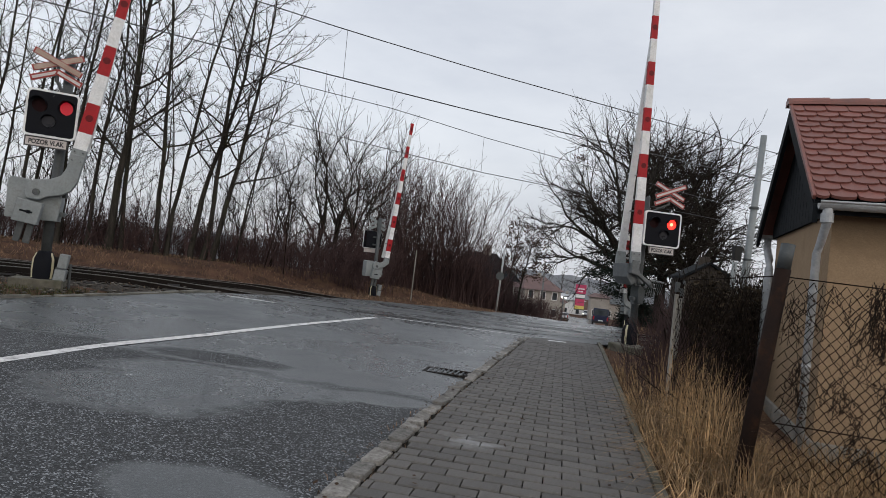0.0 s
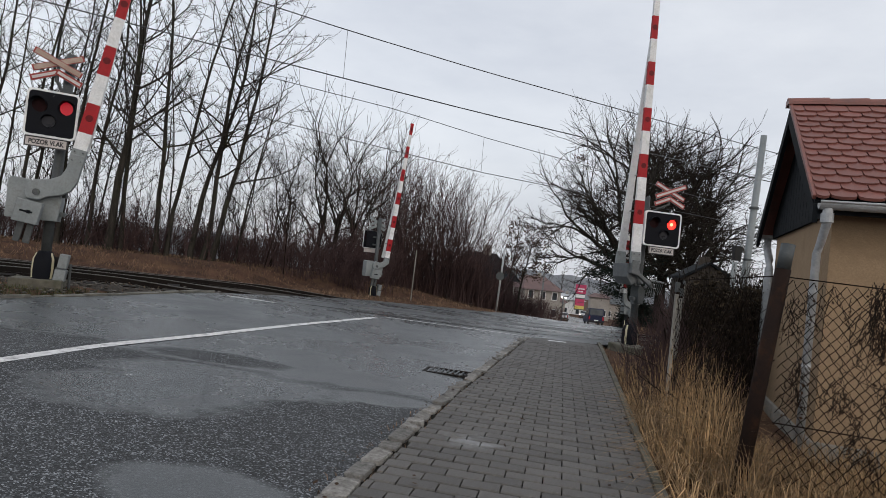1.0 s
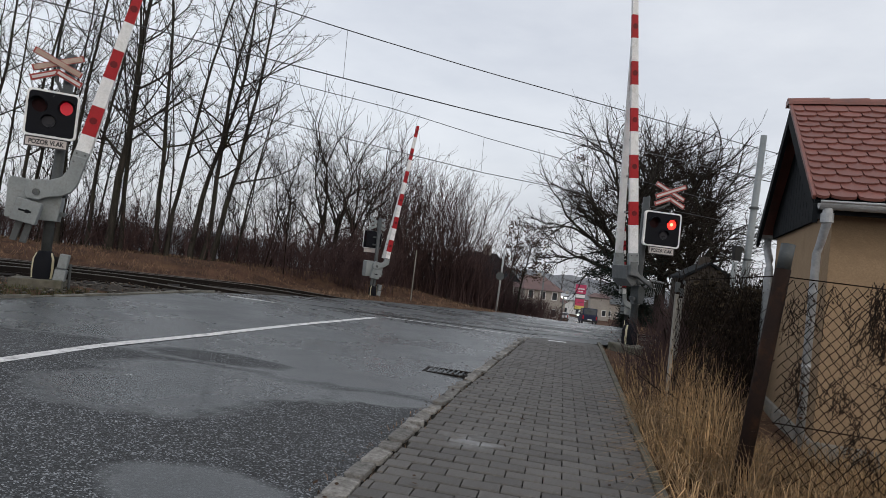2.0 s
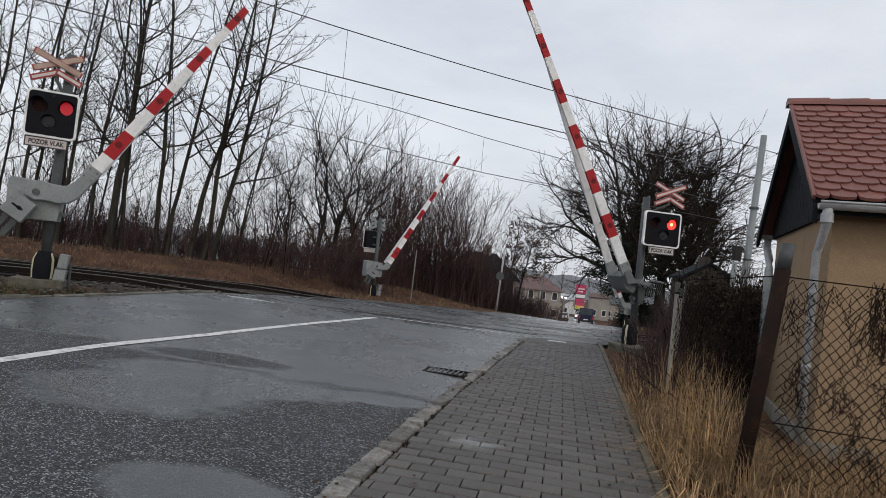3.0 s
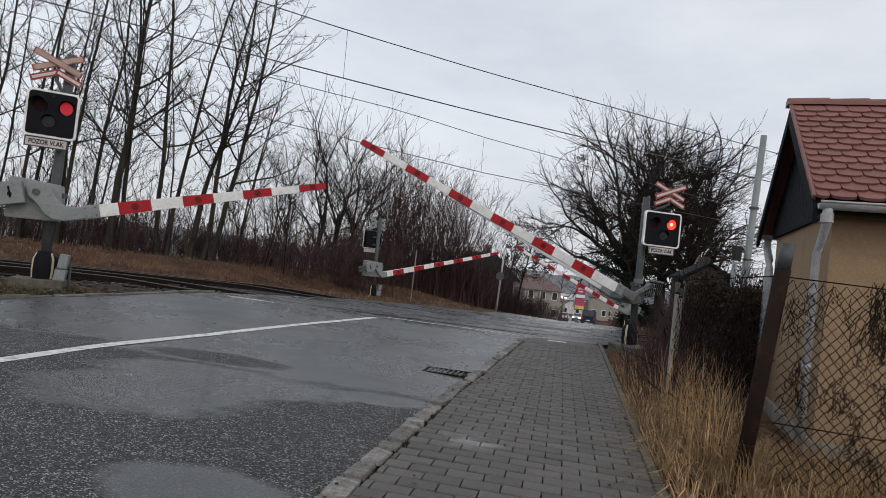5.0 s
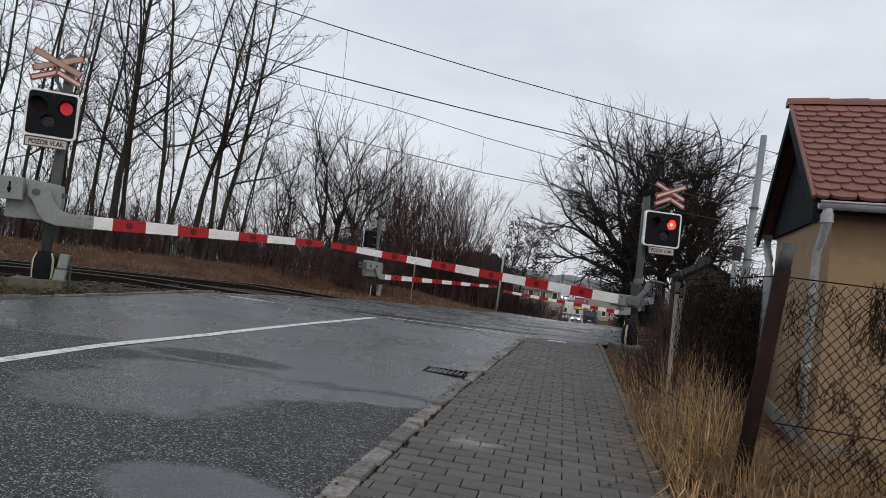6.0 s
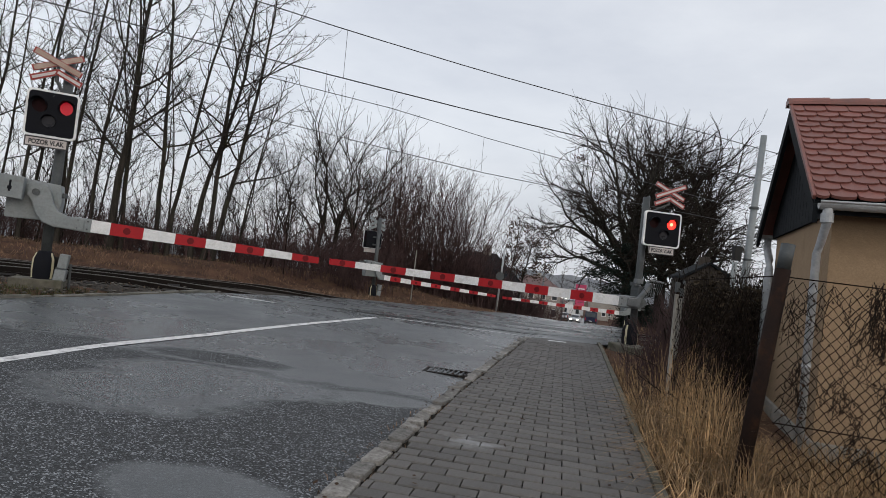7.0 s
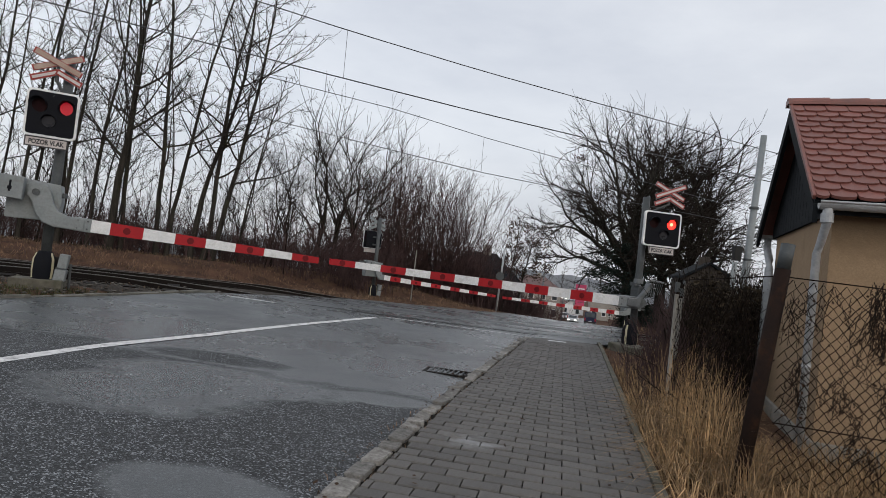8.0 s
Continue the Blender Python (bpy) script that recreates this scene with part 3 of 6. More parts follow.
def signal_board(t, cx, cz, y, f, lit, W):
    """The warning lights, which face f along y, with their centre at cx, cz."""
    Hh = 0.70
    b = part("signal_board", Geo().prism([(cx + x, cz + z) for x, z in rounded(W - 0.1, Hh - 0.1, 0.05)], y - f * 0.19, y - f * 0.062), BLACK, t, "matt black signal housing", bevel=0.01)
    face = Geo()
    for s in (-1, 1):
        ring_face(face, cx + s * W / 4, cz + 0.12, W / 4 - 0.001, Hh / 2 - 0.12, 0.106, y)
    face.add([(cx - W / 2, y, cz - Hh / 2 + 0.02), (cx + W / 2, y, cz - Hh / 2 + 0.02), (cx + W / 2, y, cz - 0.11), (cx - W / 2, y, cz - 0.11)], [(0, 1, 2, 3)])
    part("face_plate", face, BLACK, b)
    outer, inner = rounded(W + 0.03, Hh + 0.03, 0.07), rounded(W - 0.03, Hh - 0.03, 0.05)
    g, n = Geo(), len(outer)
    for pts, yy in ((outer, y - f * 0.06), (outer, y + f * 0.006), (inner, y + f * 0.006), (inner, y - f * 0.002)):
        g.v += [(cx + x, yy, cz + z) for x, z in pts]
    for k in range(3):
        g.f += [(k * n + i, k * n + (i + 1) % n, (k + 1) * n + (i + 1) % n, (k + 1) * n + i) for i in range(n)]
    part("border", g, WHITE, b, "white retroreflective border")
    for s in (-1, 1):
        part("red_lens", disc((cx + s * 0.2, cz + 0.125), 0.118, y - f * 0.055, y - f * 0.035), LENS, b, "dark red lens")
        part("visor", hood((cx + s * 0.2, cz + 0.125), 0.112, y, f * 0.10), BLACK, b)
    part("clear_lens", disc((cx - 0.03, cz - 0.115), 0.09, y, y + f * 0.012), LENS_CLEAR, b, "unlit clear lens")
    part("visor", hood((cx - 0.03, cz - 0.115), 0.098, y, f * 0.09), BLACK, b)
    plate = part("name_plate", Geo().box((cx - 0.03, y - f * 0.02, cz - Hh / 2 - 0.095), (0.58, 0.02, 0.15)), SIGNWHITE, t, "white plate that reads POZOR VLAK in black", bevel=0.006)
    g = Geo()
    for dz in (-0.071, 0.071):
        g.box((cx - 0.03, y - f * 0.009, cz - Hh / 2 - 0.095 + dz), (0.58, 0.006, 0.018))
    for dx in (-0.283, 0.283):
        g.box((cx - 0.03 + dx, y - f * 0.009, cz - Hh / 2 - 0.095), (0.018, 0.006, 0.128))
    part("plate_border", g, INK, plate, "thin dark border")
    text_mesh("lettering", "POZOR VLAK", 0.092, INK, plate, pose(cx - 0.03, y - f * 0.008, cz - Hh / 2 - 0.098, 90, 0, 0 if f < 0 else 180) @ Matrix.Diagonal((0.84, 1.08, 1, 1)))
    bulb = part("lit_lamp", disc((0, 0), 0.104, -f * 0.012, 0.0), lit, t, "glowing red flashing lamp")
    if lit == LIT:
        part("lamp_core", disc((0, 0), 0.035, 0.0, f * 0.003), LITCORE, bulb)
    return bulb, (cx, y - f * 0.008, cz + 0.125)


def slat(t, cx, cz, y, f, ln, ang, bare=False, w=0.10):
    m = Matrix.Rotation(radians(-ang), 3, "Y")
    s = part("cross_slat", Geo().box((cx, y, cz), (ln, 0.016, w), m), GREY, t, "red-edged white cross arm", bevel=0.003)
    part("red_film", Geo().box((cx, y + f * 0.0095, cz), (ln - 0.006, 0.004, w - 0.006), m), FADEDRED, s)
    part("white_strip", Geo().box((cx, y + f * 0.0125, cz), (ln - 0.05, 0.004, w * (0.74 if bare else 0.44)), m), FADED if bare else SIGNWHITE, s)


def crossbuck(t, cx, cz, y, f, aged):
    slat(t, cx, cz + 0.02, y, f, 0.74, 23, aged)
    slat(t, cx, cz + 0.02, y + f * 0.026, f, 0.74, -23, aged)
    slat(t, cx - 0.17, cz - 0.2, y, f, 0.40, 24)
    slat(t, cx + 0.17, cz - 0.2, y + f * 0.026, f, 0.40, -24)


def gate_arm(t, start, count, first_red, y, f, spread, compact, tapered=(0.098, 0.055)):
    """The swinging boom with its crank and counterweight; its origin is the pivot, x along the closed boom."""
    off = -0.39
    s0, ln = start, 0.48
    c0 = 0.64 if compact else s0 - 0.30
    end = s0 + count * ln
    crank = [(-0.13, 0.10), (-0.05, 0.16), (0.10, 0.15), (0.19, 0.05), (0.24, -0.12), (0.33, -0.245), (0.46, -0.29), (max(s0 - 0.36, 0.55), -0.30),
             (max(s0 - 0.36, 0.55), -0.49), (0.30, -0.49), (0.14, -0.44), (0.04, -0.33), (-0.03, -0.16), (-0.11, -0.06)]
    kx = min(1.0, (s0 - 0.22) / 0.72)
    crank = [(x * kx if x > 0.2 else x, z) for x, z in crank]
    if compact:
        crank = [(-0.05, 0.02), (0.02, 0.06), (0.06, 0.0), (0.24, -0.27), (0.30, -0.30), (0.50, -0.31), (0.50, -0.47), (0.22, -0.48), (0.19, -0.33)]
    arm = part("boom", Geo().prism(crank, -0.06, 0.06), STEEL if compact else GREY, t, "grey cranked boom carrier", bevel=0.018)
    part("pivot_bolt", disc((0, 0), 0.05, f * 0.06, f * 0.085), POSTGREY, arm)
    part("clamp", Geo().box((c0 - 0.09, 0, off), (0.24, 0.09, 0.215)), GREY, arm, bevel=0.008)
    for dx in (-0.38, -0.24):
        for dz in (-0.06, 0.06):
            part("bolt", disc((c0 + 0.22 + dx, off + dz), 0.014, f * 0.045, f * 0.06, 8), POSTGREY, arm)
    xs = [c0] + [s0 + i * ln for i in range(count + 1)]
    reds = [False] + [bool((i + (1 if first_red else 0)) % 2) for i in range(count)]

    def half(x):
        k = max(0.0, (x - s0) / (count * ln))
        return tapered[0] + (tapered[1] - tapered[0]) * k
    for i in range(len(xs) - 1):
        a, b = xs[i], xs[i + 1]
        g = Geo().prism([(a, off - half(a)), (b, off - half(b)), (b, off + half(b)), (a, off + half(a))], -0.032, 0.032)
        part("red_band" if reds[i] else "white_band", g, RED if reds[i] else WHITE, arm, "red reflective band" if reds[i] else "white reflective band")
    for i in range(1, len(xs) - 1):
        if reds[i]:
            part("reflector", disc(((xs[i] + xs[i + 1]) / 2, off), 0.056, f * 0.032, f * 0.038, 12), REFLECTOR, arm, "round dark red reflector")
    # stiffening bar that closes in on the boom towards its tip
    far = s0 + 0.72 * count * ln
    g = Geo()
    a0, a1 = Vector((c0 + 0.02, -f * spread, off)), Vector((far, -f * 0.05, off))
    for p, q, h0, h1 in ((a0, a1, 0.085, 0.05),):
        pts = []
        for v, h in ((p, h0), (q, h1)):
            pts += [(v.x, v.y - 0.02, v.z - h), (v.x, v.y - 0.02, v.z + h), (v.x, v.y + 0.02, v.z - h), (v.x, v.y + 0.02, v.z + h)]
        g.add(pts, [(0, 4, 5, 1), (2, 3, 7, 6), (1, 5, 7, 3), (0, 2, 6, 4), (0, 1, 3, 2), (4, 6, 7, 5)])
    part("stiffener", g, WHITE, arm, "plain pale stiffening bar")
    if compact:
        # yoke that joins the boom and the stiffening bar
        lo, hi = sorted((a0.y - f * 0.07, -f * 0.05))
        yoke = part("yoke", Geo().prism([(c0 - 0.66, off + 0.0), (c0 - 0.50, off - 0.12), (c0 - 0.22, off - 0.13), (c0 - 0.22, off + 0.11), (c0 - 0.42, off + 0.13), (c0 - 0.60, off + 0.09)], lo, hi), STEEL, arm, "grey folded yoke of the two bars", bevel=0.012)
        part("yoke_plate", Geo().prism([(c0 - 0.44, off - 0.12), (c0 - 0.10, off - 0.11), (c0 + 0.04, off - 0.09), (c0 + 0.04, off + 0.09), (c0 - 0.10, off + 0.11), (c0 - 0.44, off + 0.12)], a0.y - 0.035, a0.y + 0.035), GREY, yoke, bevel=0.008)
    x = s0 + 0.3
    while x < far - 0.3:
        y1 = a0.y + (a1.y - a0.y) * (x - a0.x) / (a1.x - a0.x)
        part("spacer", Geo().box((x, y1 / 2, off + 0.05), (0.03, abs(y1), 0.02)), GREY, arm)
        x += 0.75
    if compact:
        return arm
    # counterweight on the far side of the pivot
    cw = part("counterweight", Geo().box((-0.32, f * 0.10, 0.02), (0.34, 0.16, 0.34)), GREY, arm, "grey counterweight box with an arrow slot", bevel=0.012)
    part("slot", Geo().box((-0.32, f * 0.182, 0.03), (0.028, 0.006, 0.17)).box((-0.32, f * 0.182, 0.0), (0.055, 0.006, 0.05)), BLACK, cw)
    for dz in (-0.06, 0.07):
        part("weight_bar", Geo().box((-0.62, f * 0.06, dz), (0.34, 0.06, 0.09)), POSTGREY, arm, bevel=0.006)
    return arm


def gate(m, pivot, count, start, first_red, f, label, board=None, board_f=None, cross=None, pole_top=1.5, spread=0.33, plinth=True, pole_x=0.0, lit=None, compact=False, board_w=0.75, aged=False):
    t = empty("crossing_gate", m, label, "crossing gate", "gates at the level crossing")
    px, pz = pivot
    yb = f * 0.30
    if compact:
        part("plinth", Geo().box((-0.04, 0.22, -0.13), (0.62, 0.90, 0.42)), MOSSY, t, "mossy concrete plinth", bevel=0.03)
        base = 0.07
    elif plinth:
        part("plinth", Geo().box((-0.05, 0, -0.09), (0.72, 0.5, 0.30)), MOSSY, t, "mossy concrete plinth", bevel=0.02)
        base = 0.06
    else:
        base = 0.0
    bx = -0.09 if compact else 0.0
    boot = [(0.155, base), (0.165, base + 0.12), (0.16, base + 0.30), (0.12, base + 0.40), (0.085, base + 0.44)]
    n, g = 20, Geo()
    for r, z in boot:
        g.v += [(bx + r * math.cos(2 * math.pi * i / n), r * math.sin(2 * math.pi * i / n), z) for i in range(n)]
    for k in range(len(boot) - 1):
        g.f += [(k * n + i, k * n + (i + 1) % n, (k + 1) * n + (i + 1) % n, (k + 1) * n + i) for i in range(n)]
    b = part("boot", g, BLACK, t, "black rubber base cover with yellow stripes", smooth=True)
    for a in (-f * 35, -f * 145) if f > 0 else (-35, -145):
        s = Geo()
        for (r, z) in boot[:4]:
            for da in (-8, 8):
                aa = radians(a + da) if f < 0 else radians(-a - da)
                s.v.append((bx + (r + 0.006) * math.cos(aa), (r + 0.006) * math.sin(aa), z + 0.01))
        s.f += [(2 * k, 2 * k + 1, 2 * k + 3, 2 * k + 2) for k in range(3)]
        part("yellow_stripe", s, YELLOW, b, "pale yellow reflective stripe")
    low_x = pole_x * (0.85 if compact else 0.3)
    part("post", Geo().tube([(low_x, 0, base + 0.3), (low_x, 0, pz - 0.1), (pole_x, 0, pz + 0.25), (pole_x, 0, pole_top)], 0.075, 14), POSTGREY, t, "galvanised steel post", smooth=True)
    side = [(px - 0.40, pz + 0.17), (px - 0.36, pz + 0.21), (px + 0.30, pz + 0.15), (px + 0.33, pz - 0.1), (px + 0.30, pz - 0.42), (px - 0.40, pz - 0.42)]
    if compact:
        side = [(px + 0.06, pz - 0.04), (px + 0.20, pz - 0.02), (px + 0.22, pz - 0.12), (px + 0.20, pz - 0.40), (px + 0.09, pz - 0.40), (px + 0.06, pz - 0.14)]
        yg = yb - f * 0.2
        bar = part("guard_bar", Geo().tube([(px + 0.14, yg, pz - 0.02), (px + 0.06, yg, pz - 0.10), (px - 0.02, yg, pz - 0.02), (px - 0.06, yg, pz + 0.08), (px - 0.14, yg, pz + 0.11), (px - 0.42, yg, pz + 0.09)], [0.030, 0.034, 0.030, 0.026, 0.024, 0.022], 8), STEEL, t, "grey curved guard bracket behind the pivot", smooth=True)
        for k in range(9):
            part("guard_rod", Geo().tube([(px - 0.06 - 0.043 * k, yg, pz + 0.09), (px - 0.05 - 0.043 * k, yg - f * 0.05, pz - 0.10), (px - 0.07 - 0.04 * k, yg, pz - 0.24 + 0.01 * k)], 0.0055, 5), STEEL, bar)
        part("collar", Geo().tube([(pole_x, 0, pz + 0.02), (pole_x, 0, pz + 0.12)], 0.10, 12), STEEL, t)
        part("collar", Geo().tube([(low_x, 0, pz - 0.42), (low_x, 0, pz - 0.34)], 0.095, 12), STEEL, t)
    house = part("drive_housing", Geo().prism(side, yb - f * 0.40, yb - f * 0.07), POSTGREY if compact else GREY, t, "pale grey drive housing", bevel=0.012)
    for dz in (0.0, -0.3):
        part("hinge", Geo().box((px + (0.27 if compact else 0.35), yb - f * 0.2, pz + dz), (0.05, 0.2, 0.07)), POSTGREY, house, bevel=0.006)
    if not compact:
        jx = 0.27 if f < 0 else -0.27
        jb = part("junction_box", Geo().box((jx, 0.0, 0.36), (0.13, 0.20, 0.22), Matrix.Rotation(0.12, 3, "Y")).box((jx - 0.03, 0.0, 0.13), (0.16, 0.22, 0.20), Matrix.Rotation(0.12, 3, "Y")), GREY, t, "small pale grey cable boxes", bevel=0.01)
        part("box_bracket", Geo().box((jx * 0.55, 0.05, 0.34), (0.14, 0.05, 0.16)), RUBBER, jb, bevel=0.008)
        part("cable_duct", Geo().tube([(jx + 0.09, 0.05, 0.32), (jx + 0.10, 0.05, -0.1)], 0.02, 8), POSTGREY, jb)
    arm = gate_arm(t, start, count, first_red, 0, f, spread, compact)
    bulb = None
    if board:
        bf = board_f or f
        yp = bf * 0.26
        bulb = signal_board(t, board[0], board[1], yp, bf, lit or LIT, board_w)
        for dz in (0.1, -0.2):
            part("bracket", Geo().box(((board[0] + pole_x) / 2, bf * 0.05, board[1] + dz), (abs(board[0] - pole_x) + 0.1, 0.05, 0.06)), POSTGREY, t)
        if cross:
            crossbuck(t, cross[0], cross[1], bf * 0.10, bf, aged)
            part("cross_stem", Geo().tube([(pole_x, 0, board[1] + 0.3), (cross[0], bf * 0.08, cross[1] - 0.25), (cross[0], bf * 0.08, cross[1] + 0.12)], 0.028, 8), POSTGREY, t)
    return t, arm, (px, yb, pz), bulb


def place_gate(pivot_world, heading, px, f):
    """The pose of a gate whose boom pivots at pivot_world, and the pivot's height over its foot."""
    rot = Matrix.Rotation(radians(heading), 4, "Z")
    o = Vector(pivot_world[:2]).to_3d() - (rot.to_3x3() @ Vector((px, f * 0.30, 0)))
    o.z = ground_z(o.x, o.y)
    return Matrix.Translation(o) @ rot, pivot_world[2] - o.z


GATES = []
m, h = place_gate((-6.277, 9.679, 1.689), 22.6, -0.16, -1)
GATES.append(gate(m, (-0.16, h), 7, 1.075, True, -1, "short crossing gate with dull red flashing lights on a mossy plinth", (-0.10, h + 1.22), -1, (-0.12, h + 2.04), h + 2.25, pole_x=0.03, lit=LIT_DIM, board_w=0.68, aged=True))
m, h = place_gate((4.331, 13.049, 1.288), 191.4, -0.28, 1)
GATES.append(gate(m, (-0.28, h), 11, 1.245, True, 1, "long crossing gate with red flashing lights beside the footpath", (-0.45, h + 1.19), 1, (-0.64, h + 2.0), h + 1.85, pole_x=-0.17, spread=0.62, compact=True, board_w=0.80))
m, h = place_gate((-2.558, 25.102, 0.929), 30.9, -0.1, -1)
GATES.append(gate(m, (-0.1, h), 11, 0.684, True, -1, "far crossing gate seen from behind on the bank", (-0.15, h + 1.05), 1, (-0.05, h + 1.75), h + 1.95, plinth=False))
m, h = place_gate((9.799, 32.175, 0.194), 199.8, 0.0, 1)
GATES.append(gate(m, (0.0, h), 13, 0.95, True, 1, "far crossing gate beyond the tracks", None, None, None, h + 0.2, plinth=False))


# ---- the small plastered house ----
def house():
    t = empty("house", pose(3.09, 5.42, 0.0, 0, 0, -19), "small ochre plastered hut with a red beaver-tail tile roof", "hut")
    L, D, ZE, ZR = 3.8, 3.26, 2.14, 3.40
    mid = D / 2
    # walls
    part("wall", Geo().box((2.05, 0.36, 0.97), (3.62, 0.22, 2.26)), PLASTER, t, "ochre rendered front wall")
    part("wall", Geo().box((0.35, 1.63, 0.97), (0.22, 2.30, 2.26)), PLASTER, t, "ochre rendered gable wall")
    part("wall", Geo().box((2.05, 2.90, 0.97), (3.62, 0.22, 2.26)), PLASTER, t)
    part("wall", Geo().box((3.75, 1.63, 0.97), (0.22, 2.30, 2.26)), PLASTER, t)
    part("plinth", Geo().box((2.05, 0.34, -0.04), (3.66, 0.26, 0.20)).box((0.33, 1.63, -0.04), (0.26, 2.30, 0.20)), CONCRETE, t, "grey concrete plinth", bevel=0.01)
    # dark boarded gable: planks side by side
    y = 0.14
    while y < D - 0.14:
        y1 = min(y + 0.15, D - 0.14)
        za, zb = (ZE - 0.03 + (ZR - ZE) * (1 - abs(v - mid) / mid) for v in (y + 0.004, y1 - 0.004))
        pts = [(0.20, y + 0.004, 2.06), (0.20, y1 - 0.004, 2.06), (0.20, y1 - 0.004, zb), (0.20, y + 0.004, za)]
        pts += [(p[0] + 0.03, p[1], p[2]) for p in pts]
        part("gable_board", Geo().add(pts, [(3, 2, 1, 0), (4, 5, 6, 7), (0, 1, 5, 4), (1, 2, 6, 5), (2, 3, 7, 6), (3, 0, 4, 7)]), DARKBOARD, t)
        y = y1
    # barge boards, rafter plates
    for s in (0, 1):
        a, b = Vector((0.03, 0.0 if s == 0 else D, ZE - 0.08)), Vector((0.03, mid, ZR - 0.08))
        pts = []
        for v in (a, b):
            for dx in (0, 0.04):
                for dz in (-0.11, 0.05):
                    pts.append((v.x + dx, v.y, v.z + dz))
        part("barge_board", Geo().add(pts, [(0, 4, 5, 1), (2, 3, 7, 6), (1, 5, 7, 3), (0, 2, 6, 4), (0, 1, 3, 2), (4, 6, 7, 5)]), DARKBOARD, t, "dark barge board")
    part("soffit", Geo().box((1.95, 0.13, ZE - 0.06), (3.7, 0.24, 0.03)), DARKBOARD, t, "dark eaves soffit")
    part("fascia", Geo().box((1.93, 0.02, ZE - 0.05), (3.74, 0.03, 0.12)), DARKBOARD, t)
    # roof decks
    sl = math.atan2(ZR - ZE, mid)
    run = math.hypot(ZR - ZE, mid)
    roof = part("roof", Geo().box((1.93, mid / 2, (ZE + ZR) / 2 - 0.005), (3.78, run, 0.03), Matrix.Rotation(sl, 3, "X")), DARKBOARD, t, "boarded roof under tiles")
    part("roof", Geo().box((1.93, D - mid / 2, (ZE + ZR) / 2 - 0.005), (3.78, run, 0.05), Matrix.Rotation(-sl, 3, "X")), TILE, t, "rear roof slope in red clay")
    # beaver-tail tiles
    w, ex, ln = 0.205, 0.131, 0.27
    tile = Geo()
    n = 8
    prof = [(w / 2 - 0.004, ln), (-w / 2 + 0.004, ln)] + [(-(w / 2 - 0.004) * math.cos(math.pi * i / n), 0.058 - 0.058 * math.sin(math.pi * i / n) ** 0.8) for i in range(n + 1)]
    k = len(prof)
    tile.v = [(x, yy, 0.0) for x, yy in prof] + [(x, yy, 0.026) for x, yy in prof]
    tile.f = [tuple(range(k - 1, -1, -1)), tuple(range(k, 2 * k))] + [(i, (i + 1) % k, k + (i + 1) % k, k + i) for i in range(k)]
    me = mesh_of("roof_tile", tile, TILE)
    rng = random.Random(7)
    rows = int(run / ex)
    for r in range(rows):
        for c in range(19):
            x = 0.04 + w * (c + (0.5 if r % 2 else 0.0))
            if x > 3.75:
                continue
            d = -0.05 + r * ex
            ob = new("roof_tile", me)
            ob.parent = roof
            off = 0.03 + 0.022
            half = c == 0 and r % 2 == 0
            if half:
                x += w / 4
            ob.matrix_basis = pose(x, d * math.cos(sl) - off * math.sin(sl), ZE + d * math.sin(sl) + off * math.cos(sl), math.degrees(sl) - 7.5 + rng.uniform(-0.6, 0.6), rng.uniform(-0.8, 0.8), rng.uniform(-0.8, 0.8)) @ Matrix.Diagonal((0.5 if half else 1.0, 1, 1, 1))
    part("verge_cap", Geo().box((0.03, mid / 2 - 0.01, (ZE + ZR) / 2 + 0.04), (0.035, run + 0.05, 0.05), Matrix.Rotation(sl, 3, "X")), TILE, t, "red verge tiles", bevel=0.015)
    for i in range(10):
        g = Geo()
        m = 8
        for x in (i * 0.37, i * 0.37 + 0.36, i * 0.37 + 0.40):
            rr = 0.095 if x < i * 0.37 + 0.35 else 0.108
            for j in range(m + 1):
                a = math.pi * j / m
                g.v.append((x + 0.0, mid + rr * math.cos(a), ZR + 0.01 + rr * math.sin(a) * 0.9))
        for q in range(2):
            g.f += [(q * (m + 1) + j, q * (m + 1) + j + 1, (q + 1) * (m + 1) + j + 1, (q + 1) * (m + 1) + j) for j in range(m)]
        g.f.append(tuple(range(m, -1, -1)))
        part("ridge_tile", g, TILE, t)
    # gutters and downpipes
    for yy, nm in ((-0.07, "front"), (D + 0.07, "rear")):
        g, m = Geo(), 8
        for x in (0.06, 3.8):
            for rr in (0.062, 0.054):
                for j in range(m + 1):
                    a = math.pi + math.pi * j / m
                    g.v.append((x, yy + rr * math.cos(a), ZE - 0.02 + rr * math.sin(a)))
        o = m + 1
        for j in range(m):
            g.f += [(j, j + 1, 2 * o + j + 1, 2 * o + j), (o + j, 3 * o + j, 3 * o + j + 1, o + j + 1), (j, o + j, o + j + 1, j + 1)]
        gut = part("gutter", g, ZINC, t, "zinc half-round gutter")
        part("gutter_bead", Geo().tube([(0.06, yy - math.copysign(0.062, 1 if yy < 0 else -1), ZE - 0.02), (3.8, yy - math.copysign(0.062, 1 if yy < 0 else -1), ZE - 0.02)], 0.011, 8), ZINC, gut)
    px, py = 0.16, 0.20
    pipe = part("downpipe", Geo().tube([(0.13, -0.07, ZE - 0.06), (0.13, -0.06, ZE - 0.20), (px - 0.02, 0.13, ZE - 0.34), (px - 0.03, py, ZE - 0.44), (px - 0.03, py, 0.02)], [0.040, 0.037, 0.035, 0.035, 0.035], 14), ZINC, t, "zinc downpipe at the corner", smooth=True)
